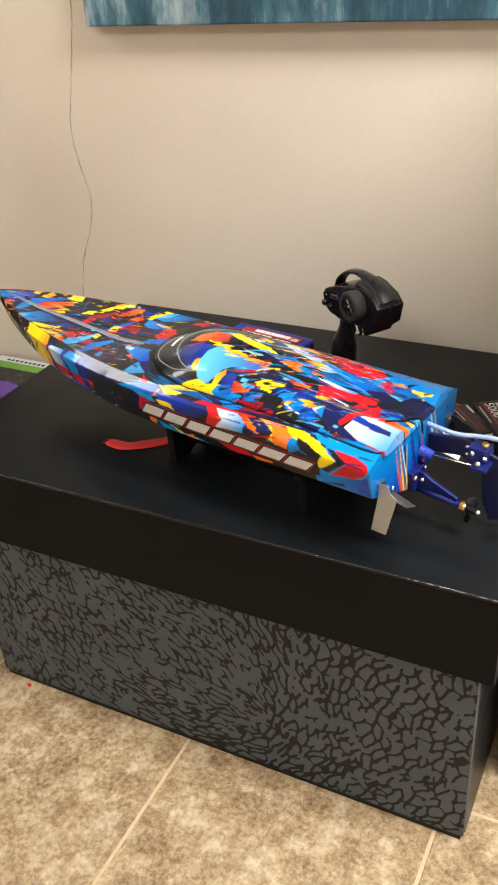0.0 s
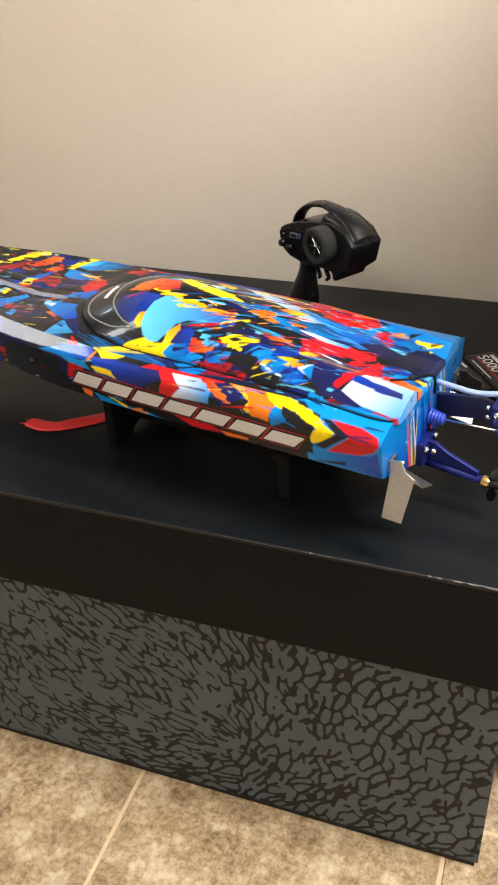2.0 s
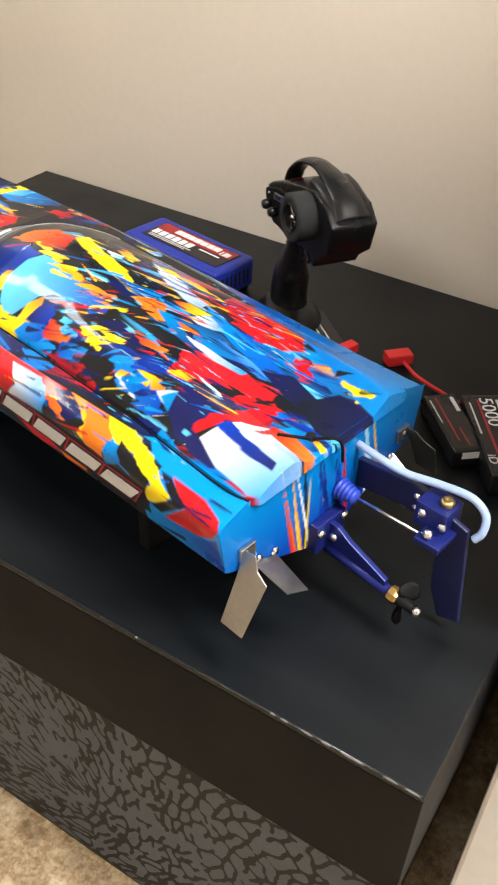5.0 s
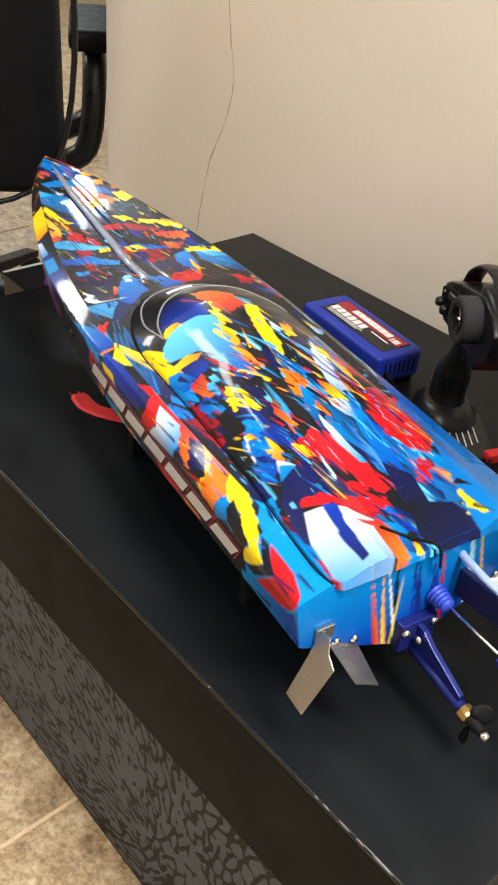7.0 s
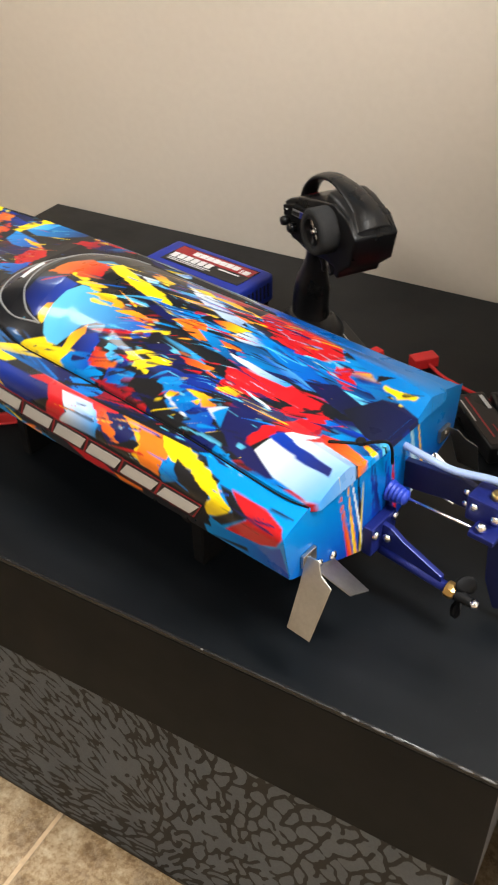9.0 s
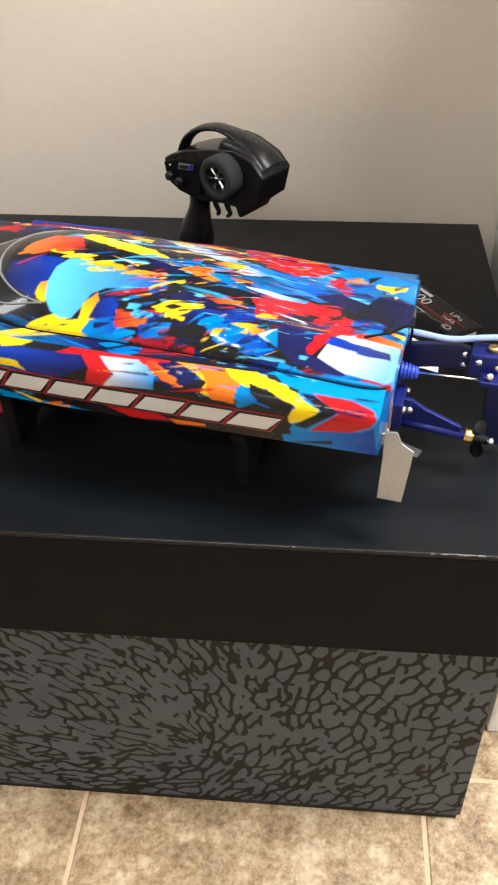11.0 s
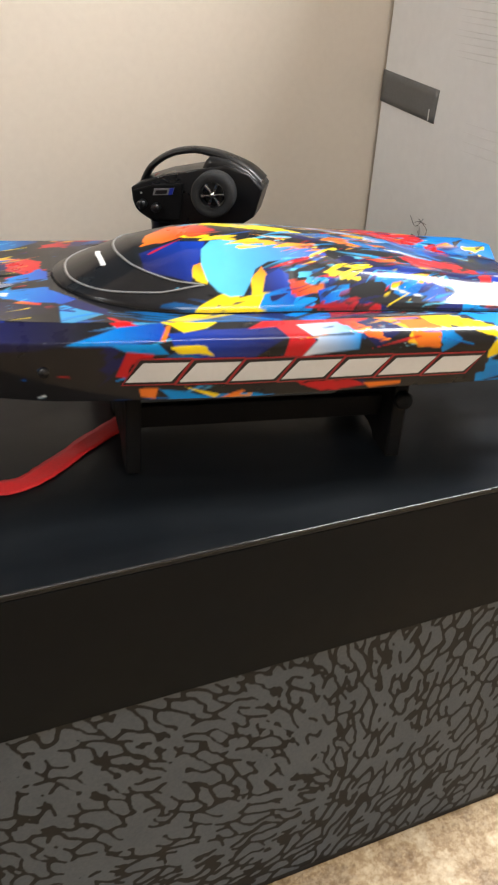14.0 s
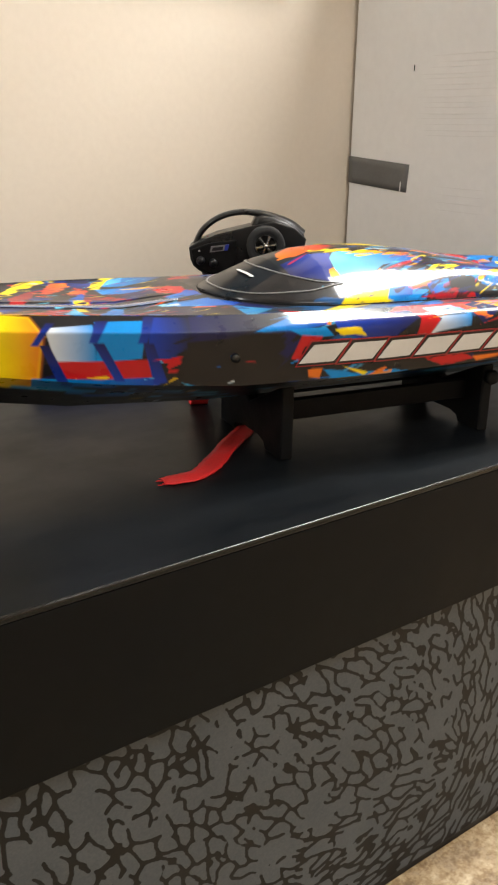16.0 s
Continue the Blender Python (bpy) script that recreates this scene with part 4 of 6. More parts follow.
    sh.shape("white", 120, 70, 110, 65, 96, 57, 93, 65, 104, 74, to="sky", turn=-170, rag=0.0004, seed=399)
    sh.shape("sky", 114, 71, 104, 62, 83, 49, 65, 51, 66, 64, 80, 73, 100, 77, to="navy", turn=-163, seed=400)
    sh.shape("red", 93, 66, 66, 52, 55, 24, 48, 8, 48, 36, 55, 65, 73, 77, 86, 80, rag=0.0006, shards=4, seed=401)
    sh.shape("sky", 62, 23, 52, 7, 33, 7, 40, 15, 50, 22, to="blue", turn=-149, rag=0.0005, seed=402)
    sh.shape("black", 73, 80, 49, 46, 44, 46, 65, 81, seed=403)
    sh.shape("red", 46, 53, 48, 19, 43, 18, 38, 51, to="wine", turn=-95, rag=0.0008, shards=3, seed=404)
    sh.shape("red", 171, -56, 181, -100, 144, -99, 94, -69, 74, -53, 90, -46, 110, -38, 130, -33, 148, -36, rag=0.0016, shards=8, seed=405)
    sh.shape("black", 324, -112, 277, -115, 230, -107, 169, -73, 165, -48, 212, -55, rag=0.0008, shards=4, seed=406)
    sh.shape("orange", 397, -122, 382, -131, 351, -128, 338, -112, 371, -112, to="red", turn=171, rag=0.0008, shards=3, seed=407)
    sh.shape("pale", 265, -112, 233, -118, 226, -117, 228, -105, 251, -104, to="sky", turn=-173, rag=0.0005, seed=408)
    sh.shape("sky", 88, -34, 70, -50, 60, -43, 68, -37, to="blue", turn=-162, rag=0.0005, seed=409)
    sh.shape("red", 85, -38, 65, -47, 53, -38, 67, -34, rag=0.0008, shards=3, seed=410)
    sh.shape("black", 85, 37, 64, 19, 50, -7, 43, 6, 58, 22, rag=0.0008, seed=411)
    sh.shape("navy", 87, -12, 66, -29, 36, -24, 13, -7, 29, -4, 54, -5, to="black", turn=176, seed=412)
    sh.shape("navy", 100, 78, 108, 45, 79, 29, 62, 35, 65, 75, 85, 79, seed=413)
    sh.shape("red", 75, 79, 65, 42, 54, 6, 45, 15, 44, 52, 66, 79, rag=0.0008, shards=4, seed=414)
    sh.shape("black", 70, 79, 48, 53, 44, 52, 65, 80, seed=415)
    sh.shape("sky", 35, 27, 28, 15, 7, 9, -3, 8, -3, 18, 2, 23, 17, 25, to="navy", turn=-162, seed=416)
    sh.shape("white", 65, 81, 38, 30, 22, 29, -11, 46, -19, 64, -9, 86, 3, 92, 37, 89, to="sky", turn=158, seed=417)
    sh.shape("navy", 99, 76, 88, 74, 62, 79, 35, 90, 41, 92, 59, 91, 83, 86, seed=418)
    sh.shape("blue", 60, 66, 53, 56, 33, 61, 3, 61, 0, 69, 21, 71, 39, 69, to="navy", turn=177, rag=0.0003, seed=419)
    sh.shape("red", 35, 54, 39, 26, 23, 22, -3, 25, -8, 41, 12, 38, 31, 37, to="orange", turn=176, rag=0.0004, seed=420)
    sh.shape("orange", 9, 13, 6, 11, -5, 14, -4, 19, to="yellow", turn=176, rag=0.0004, seed=421)
    sh.shape("black", 44, -8, 29, -42, 8, -47, -10, -59, -16, -54, -6, -33, -5, -8, 2, 5, 14, 5, to="navy", turn=-143, seed=422)
    sh.shape("yellow", 26, -45, 16, -50, 8, -53, 1, -54, 6, -48, 16, -46, rag=0.001, shards=4, seed=423)
    sh.shape("sky", 56, -85, 41, -110, -5, -63, 6, -59, 24, -60, to="blue", turn=160, seed=424)
    sh.shape("yellow", -16, 61, -13, 44, -16, 45, -19, 62, seed=425)
    flung(sh, 70, 0.06, 0.30, -0.09, 0.06, 16, 10, 0.030, random.Random(5), [("black", "black"), ("navy", "navy"), ("white", "pale"), ("yellow", "orange"), ("red", "red"), ("sky", "pale"), ("blue", "sky"), ("sky", "blue"), ("black", "black")], (0.03, 0.10))
    flung(sh, 34, 0.06, 0.30, -0.095, 0.0, 16, 7, 0.06, random.Random(15), [("black", "black"), ("navy", "navy"), ("red", "red"), ("sky", "pale"), ("blue", "sky")], (0.02, 0.05))
    flung(sh, 60, 0.49, 0.86, -0.08, 0.08, 14, 14, 0.026, random.Random(6), [("black", "black"), ("yellow", "yellow"), ("red", "orange"), ("sky", "blue"), ("navy", "navy")], (0.03, 0.10))
    sh.shape("sky", -12, -130, -12, -43, 20, -46, 60, -56, 110, -74, 175, -97, 240, -112, 240, -130, to="blue", turn=20, rag=0.0004, seed=430)
    sh.shape("black", 352, 69, 385, 45, 397, 20, 400, 0, 397, -20, 385, -45, 352, -69, 374, -86, 418, -76, 459, -34, 459, 34, 418, 76, 374, 86)
    sh.shape("yellow", 32, -50, 18, -46, 6, -52, 2, -58, 12, -55, 22, -53, rag=0.001, shards=2, seed=431)
    for turn, first in ((16, 60), (30, 80), (4, 100)):
        sh.scratch("black", turn, 0.022, 0.0022, 0.80, 0.05, first)
        sh.scratch("navy", turn + 6, 0.030, 0.0026, 0.83, 0.05, first + 4)
        sh.scratch("pale", turn - 4, 0.018, 0.0019, 0.88, 0.04, first + 8, 0.7)
        sh.scratch("red", turn + 3, 0.020, 0.0022, 0.90, 0.05, first + 12)
    sh.scratch("yellow", 20, 0.018, 0.0022, 0.91, 0.04, 131)
    sh.spatter("yellow", 0.024, 0.0011, 0.18, 5)
    sh.spatter("white", 0.027, 0.0011, 0.25, 9)
    sh.spatter("black", 0.019, 0.0014, 0.25, 14)
    return sh.rgb


def paint_side(u, v, near):
    sh = Sheet(u, v, 2)
    rng = random.Random(23 if near else 41)
    flung(sh, 40, 0.0, 0.876, 0.0, 0.20, 4, 12, 0.11, rng, COOL + [("black", "black")] * 5, (0.1, 0.22))
    flung(sh, 60, 0.0, 0.876, 0.0, 0.20, 6, 16, 0.055, rng, ALL)
    flung(sh, 60, 0.0, 0.876, 0.0, 0.20, 0, 20, 0.028, rng, ALL)
    if near:
        sh.shape("blue", 548, 3, 507, 4, 507, 38, 515, 50, 550, 50, to="black", turn=180, seed=192)
        sh.shape("sky", 594, 10, 551, 8, 555, 48, 595, 53, seed=193)
        sh.shape("white", 638, 20, 596, 14, 595, 53, 629, 54, to="sky", turn=180, seed=194)
        sh.shape("yellow", 722, -4, 647, 4, 639, 31, 645, 95, 700, 130, seed=196)
        sh.shape("yellow", 672, 2, 647, 4, 639, 31, 645, 95, 672, 110, to="orange", turn=180, soft=0.006, seed=197)
        sh.shape("black", 890, -5, 716, -5, 700, 60, 690, 140, 890, 140, rag=0.0014, seed=197)
        flung(sh, 26, 0.70, 0.87, 0.0, 0.10, 118, 16, 0.040, random.Random(77), [("yellow", "yellow"), ("yellow", "orange"), ("orange", "red"), ("navy", "blue")], (0.06, 0.16))
        sh.shape("orange", 890, -5, 852, -5, 846, 30, 856, 120, 890, 120, to="yellow", turn=180, rag=0.001, seed=198)
        sh.shape("black", 509, 3, 430, -2, 437, 34, 513, 39, to="navy", turn=0, seed=197)
        sh.shape("red", 630, 53, 548, 49, 545, 66, 624, 69, seed=198)
        sh.shape("sky", 649, 71, 534, 64, 539, 72, 645, 106, to="blue", turn=180, seed=199)
        sh.shape("black", 515, 34, 441, 29, 416, 106, 523, 95, 513, 50, seed=200)
        sh.shape("navy", 634, 12, 627, 12, 643, 39, 649, 39, to="blue", turn=60, seed=201)
        sh.shape("navy", 642, 38, 634, 38, 613, 83, 618, 95, to="blue", turn=60, seed=202)
        sh.shape("navy", 593, 9, 581, 8, 594, 35, 601, 35, to="blue", turn=60, seed=203)
        sh.shape("navy", 598, 35, 588, 35, 569, 69, 578, 69, to="blue", turn=60, seed=204)
        sh.shape("navy", 550, 3, 540, 1, 551, 35, 559, 35, to="blue", turn=60, seed=205)
        sh.shape("navy", 554, 35, 545, 35, 531, 69, 543, 72, to="blue", turn=60, seed=206)
        sh.shape("red", 535, 50, 515, 46, 504, 49, 506, 55, 530, 60, rag=0.001, seed=207)
        sh.shape("sky", 510, 53, 491, 48, 492, 55, 506, 57, seed=208)
        sh.shape("red", 417, -2, 402, -2, 391, 4, 406, 9, seed=209)
        sh.shape("sky", 451, 27, 429, 17, 407, 6, 373, 1, 367, 14, 375, 22, 405, 27, to="blue", turn=180, seed=210)
        sh.shape("sky", 416, 26, 377, 25, 368, 34, 397, 35, seed=211)
        sh.shape("red", 402, 32, 380, 34, 383, 41, 396, 54, 411, 52, seed=212)
        sh.shape("blue", 368, 14, 320, 8, 274, 6, 268, 21, 296, 39, 335, 40, 363, 30, to="navy", turn=180, seed=213)
        sh.shape("black", 336, 10, 320, -2, 284, -2, 299, 9, seed=214)
        sh.shape("yellow", 381, -2, 356, -2, 322, -2, 336, 8, 355, 13, 365, 4, 372, 1, seed=215)
        sh.shape("orange", 368, 4, 365, 5, 371, 23, 375, 22, seed=216)
        sh.shape("yellow", 367, 27, 361, 34, 331, 36, 337, 29, 350, 27, rag=0.001, seed=217)
        sh.shape("red", 301, 10, 283, -2, 207, -2, 189, -2, 197, 6, 219, 5, 257, 6, 243, 26, 257, 43, 271, 41, 266, 22, 276, 8, seed=218)
        sh.shape("white", 258, 6, 217, 4, 202, 16, 204, 35, 242, 38, 254, 40, 241, 25, 248, 18, to="sky", turn=180, seed=219)
        sh.shape("navy", 207, 6, 189, 1, 162, 5, 167, 20, 187, 35, 199, 22, seed=220)
        sh.shape("red", 219, 5, 204, 4, 177, 26, 187, 27, 206, 17, to="orange", turn=180, rag=0.001, seed=221)
        sh.shape("orange", 190, -2, 162, -2, 140, -2, 134, 22, 144, 36, 159, 31, 155, 18, 173, 8, to="yellow", turn=180, rag=0.0005, seed=222)
        sh.shape("sky", -10, -5, 70, -5, 92, 140, -10, 140, seed=198)
        sh.shape("orange", 172, -2, 142, -2, 127, -2, 125, 17, 129, 36, 150, 35, 155, 17, rag=0.0005, seed=224)
        sh.shape("sky", 100, -2, 81, -2, -6, -2, -6, 18, 26, 16, 61, 14, 86, 9, seed=225)
        sh.shape("sky", 86, 59, 14, 46, 4, 38, 0, 72, 43, 72, 84, 72, to="blue", turn=180, seed=226)
        sh.shape("sky", 128, -2, 108, -2, 91, 10, 109, 30, 125, 41, to="navy", turn=180, rag=0.001, seed=227)
        sh.shape("yellow", 143, -2, 122, -2, 86, 9, 53, 27, 55, 39, 84, 52, 73, 29, 100, 16, 120, 17, 139, 5, rag=0.0005, seed=228)
        sh.shape("black", 117, 12, 99, 17, 73, 30, 84, 35, 104, 31, 114, 22, seed=229)
        sh.shape("red", 60, 13, 26, 14, 6, 20, 2, 28, 8, 39, 24, 48, 61, 54, 36, 29, seed=230)
        sh.shape("black", 71, 14, 60, 14, 35, 27, 64, 52, 75, 50, 50, 29, seed=231)
        sh.shape("black", 81, 72, 40, 62, 40, 67, 79, 72, seed=232)
        sh.shape("black", 74, 72, 44, 72, 43, 72, 60, 72, seed=233)
        sh.shape("red", 263, 58, 212, 59, 192, 68, 232, 72, rag=0.0005, seed=234)
        sh.shape("orange", 194, 66, 158, 66, 158, 69, 187, 71, seed=235)
        sh.shape("orange", 392, 62, 376, 62, 378, 71, 390, 69, seed=236)
        sh.shape("sky", 375, 63, 351, 66, 330, 72, 350, 83, seed=237)
        sh.shape("yellow", 353, 62, 323, 69, 327, 72, seed=238)
        sh.shape("black", 78, 42, 398, 42, 402, 62, 78, 62, rag=0.0008)
    flung(sh, 16, 0.69, 0.86, 0.0, 0.09, 62, 14, 0.045, rng, [("black", "black"), ("navy", "blue"), ("black", "navy"), ("yellow", "yellow"), ("orange", "red")], (0.05, 0.14))
    if near:
        sh.shape("black", 522, 36, 425, 30, 416, 74, 524, 72, rag=0.003, soft=0.004, seed=240)
    flung(sh, 16, 0.42, 0.60, 0.040, 0.080, 2, 10, 0.016, rng, [("sky", "pale"), ("red", "red"), ("white", "pale"), ("blue", "sky"), ("black", "black"), ("yellow", "orange")], (0.04, 0.16))
    flung(sh, 26, 0.02, 0.26, 0.0, 0.036, 10, 10, 0.034, rng, [("orange", "yellow"), ("red", "red"), ("white", "pale"), ("blue", "sky"), ("black", "black"), ("navy", "navy"), ("sky", "blue")], (0.03, 0.07))
    if not near:
        sh.shape("sky", -10, -5, 230, -5, 190, 30, 90, 52, 60, 140, -10, 140, to="blue", turn=0)
    sh.spatter("white", 0.025, 0.0010, 0.22, 31)
    return sh.rgb


def boat_gloss():
    """Printed gloss plastic: the paint laid on the mesh, under a clear, slightly scuffed coat."""
    m, nt, b = material("printed_gloss_hull")
    at = nt.nodes.new("ShaderNodeAttribute")
    at.attribute_name = "livery"
    v = coords(nt)
    g = noise_of(nt, v, 40, 5)
    hs = nd(nt, "ShaderNodeHueSaturation", Value=1.0)
    nt.links.new(at.outputs["Color"], hs.inputs["Color"])
    nt.links.new(ramp(nt, g, (0.3, (0.93,) * 3), (0.7, (1.0,) * 3)), hs.inputs["Value"])
    nt.links.new(hs.outputs[0], b.inputs["Base Color"])
    nt.links.new(ramp(nt, g, (0.3, (0.26,) * 3), (0.7, (0.36,) * 3)), b.inputs["Roughness"])
    b.inputs["Coat Weight"].default_value = 0.42
    b.inputs["Specular IOR Level"].default_value = 0.12
    b.inputs["Coat Roughness"].default_value = 0.055
    bump(nt, b, noise_of(nt, v, 9, 2), 0.04, 0.004)
    return m


M_HULL = boat_gloss()
BOAT = Matrix(((-0.981, -0.1935, 0, 0.0925), (0.1935, -0.981, 0, 0.1285), (0, 0, 1, 0), (0, 0, 0, 1)))


def painted(name, verts, faces, rgb, parent, label=""):
    me = bpy.data.meshes.new(name)
    me.from_pydata(verts, [], faces)
    ca = me.color_attributes.new("livery", "FLOAT_COLOR", "POINT")
    ca.data.foreach_set("color", np.c_[rgb, np.ones(len(rgb))].astype(np.float32).ravel())
    me.materials.append(M_HULL)
    me.polygons.foreach_set("use_smooth", [True] * len(me.polygons))
    me.set_sharp_from_angle(angle=radians(28))
    ob = new(name, me)
    ob.parent = parent
    if label:
        ob["label"] = label
    return ob


boat = thing("model_boat", BOAT @ Matrix.Translation((0, 0.10, 0.69)) @ pose(0, 0, 0, -1.6) @ Matrix.Translation((0, -0.10, -0.69)), "racing model speedboat, multicoloured paint-splash finish, on its stand", "model boat")
COLS = 860
stations = [LEN * (1 - (1 - k / COLS) ** 1.15) * 0.9995 for k in range(COLS + 1)]
half = [section(s) for s in stations]
HN = len(half[0])
verts, us, vs, kinds = [], [], [], []
for s, sec in zip(stations, half):
    for n, z, sheet, v in sec[::-1]:
        verts.append((s, n, z)), us.append(s), vs.append(v), kinds.append(1 if sheet else 0)
    for n, z, sheet, v in sec[1:-1]:
        verts.append((s, -n, z)), us.append(s), vs.append(v if sheet else -v), kinds.append(2 if sheet else 0)
RING = 2 * HN - 2
faces = []
for c in range(COLS):
    for k in range(RING):
        a, b = c * RING + k, c * RING + (k + 1) % RING
        faces.append((a, b, b + RING, a + RING))
faces.append(tuple(range(RING))[::-1])
faces.append(tuple(COLS * RING + k for k in range(RING)))
us, vs, kinds = np.array(us), np.array(vs), np.array(kinds)
rgb = np.empty((len(verts), 3))
rgb[kinds == 0] = paint_top(us[kinds == 0], vs[kinds == 0])
rgb[kinds == 1] = paint_side(us[kinds == 1], vs[kinds == 1], True)
rgb[kinds == 2] = paint_side(us[kinds == 2], vs[kinds == 2], False)
painted("hull", verts, faces, rgb, boat)

HC, HR = 460, 220
verts, us, vs, faces = [], [], [], []
hs_ = [-0.006 + 0.462 * k / HC for k in range(HC + 1)]
for s in hs_:
    hw = float(hatch_half(s))
    row = [hw * (2 * k / HR - 1) for k in range(HR + 1)]
    zs = hatch_z(np.full(HR + 1, s), np.array(row))
    low = float(crease_z(s)) - 0.004
    for k, (n, z) in enumerate(zip(row, zs)):
        z = float(z)
        if k in (0, HR) or s in (hs_[0], hs_[-1]):
            z = low
        verts.append((s, n, z)), us.append(s), vs.append(n)
W1 = HR + 1
for c in range(HC):
    for k in range(HR):
        a = c * W1 + k
        faces.append((a, a + W1, a + W1 + 1, a + 1))
painted("hatch", verts, faces, paint_top(np.array(us), np.array(vs)), boat, "raised engine hatch moulded like a cockpit canopy")


# ---- the model boat: fittings ----
def bottom_z(n):
    """Height of the hull's underside at the transom."""
    a = np.abs(n) / 0.116
    return np.where(a < 1, 0.580 + 0.054 * a, 0.634 + (np.abs(n) - 0.116) / 0.007 * 0.0465)


def top_z(n):
    a = np.abs(n)
    return np.where(a < 0.093, deck_z(0.0, n) + 0.0, 0.690 - (a - 0.093) / 0.030 * 0.0095)


def paint_stern(n, z):
    sh = Sheet(n, z - 0.63, 3)
    sh.lay(np.arange(len(n)), np.ones(len(n)), "sky", "blue", (0.69 - z) / 0.09)
    rng = random.Random(8)
    for col, to, x, w in (("red", "orange", 0.048, 0.009), ("yellow", "orange", 0.039, 0.006), ("black", "black", 0.028, 0.008), ("white", "white", 0.031, 0.004), ("yellow", "yellow", 0.024, 0.003), ("blue", "navy", 0.006, 0.018), ("red", "red", -0.02, 0.006), ("white", "pale", -0.05, 0.014), ("orange", "yellow", -0.062, 0.006), ("navy", "blue", -0.012, 0.014)):
        sh.streak(col, x, 0.01, 0.15, w * 0.7, 82 + rng.uniform(-8, 8), to=to, rag=0.5, seed=rng.randrange(999), bristle=0.3)
    return sh.rgb


cols, rows_ = 110, 36
verts, faces, ns, zs_ = [], [], [], []
for i in range(cols + 1):
    n = -0.1229 + 0.2458 * i / cols
    lo, hi = float(bottom_z(np.array(n))), float(top_z(np.array(n)))
    for j in range(rows_ + 1):
        z = lo + (hi - lo) * j / rows_
        verts.append((-0.0006, n, z)), ns.append(n), zs_.append(z)
for i in range(cols):
    for j in range(rows_):
        a = i * (rows_ + 1) + j
        faces.append((a, a + rows_ + 1, a + rows_ + 2, a + 1))
painted("transom", verts, faces, paint_stern(np.array(ns), np.array(zs_)), boat)


def on_hatch(s, n, up=0.0006):
    return (s, n, float(hatch_z(np.array(s), np.array(n))) + up)


def on_side(s, d, out=0.0006):
    """A place on the near flank: d metres below the deck's crease, out along its normal."""
    sec = section(s)
    vs_ = np.array([p[3] for p in sec if p[2]])
    nn = np.interp(d, vs_, [p[0] for p in sec if p[2]])
    zz = np.interp(d, vs_, [p[1] for p in sec if p[2]])
    up = 0.7 if d < 0.026 else -0.17
    return (s, float(nn) + out, float(zz) + out * up)


# raised rib along the foredeck, with a glossy flat top that ends in a point
bm = bmesh.new()
rows = []
for k in range(61):
    q = 0.487 + (0.838 - 0.487) * k / 60
    w = float(lerp_at(q, (0.487, 0.0004), (0.498, 0.0062), (0.8, 0.0040), (0.838, 0.0008)))
    mid = float(rib_n(q))
    z = float(deck_z(q, mid))
    rows.append([bm.verts.new((q, mid + w * f, z + h)) for f, h in ((-1, -0.0004), (-0.8, 0.0004), (0, 0.0006), (0.8, 0.0004), (1, -0.0004))])
for a, b in zip(rows, rows[1:]):
    for f in range(4):
        bm.faces.new((a[f], b[f], b[f + 1], a[f + 1]))
bmesh.ops.recalc_face_normals(bm, faces=bm.faces[:])
# the rib's highlight is put into its pale colour
part("deck_rib", bm, M_RIB, boat, "glossy raised foredeck rib, its bright reflection painted in as a pale top", True)
# windscreen edging
for ring in ([(0.331, 0.071), (0.372, 0.072), (0.414, 0.056), (0.437, 0.030), (0.443, 0.0), (0.437, -0.030), (0.414, -0.056), (0.372, -0.072), (0.331, -0.071)],
             [(0.331, 0.071), (0.358, 0.064), (0.385, 0.044), (0.397, 0.020), (0.400, 0.0), (0.397, -0.020), (0.385, -0.044), (0.358, -0.064), (0.331, -0.071)]):
    C = smoothed([(a, b, 0) for a, b in ring], 8)
    part("windscreen_edging", tube([on_hatch(p.x, p.y, 0.0002) for p in C], 0.0012, seg=6, flat=0.6, n=2), M_GREYLINE, boat, "thin grey line round the cockpit windscreen", True)
# the rubber seam round the hatch
seam = [(s, float(hatch_half(np.array(s))) + 0.0006) for s in (0.0, 0.02, 0.06, 0.12, 0.18, 0.24, 0.30, 0.335, 0.37, 0.405, 0.43, 0.447, 0.4545)]
line = [(s, n, float(deck_z(np.array(s), np.array(n))) + 0.0004) for s, n in seam] + [(s, -n, float(deck_z(np.array(s), np.array(n))) + 0.0004) for s, n in seam[::-1]]
part("hatch_seal", tube(line, 0.0007, seg=6, n=5), M_MATTE, boat, "black rubber seal in the hatch joint", True)

# brand lettering on the flank, kept as plain slanted bars with a dark red edge
bars = [(0.396 - 0.0443 * k, 0.396 - 0.0443 * k - 0.0375, 0.0400 + 0.0007 * k, 0.0565 + 0.0006 * k) for k in range(7)]


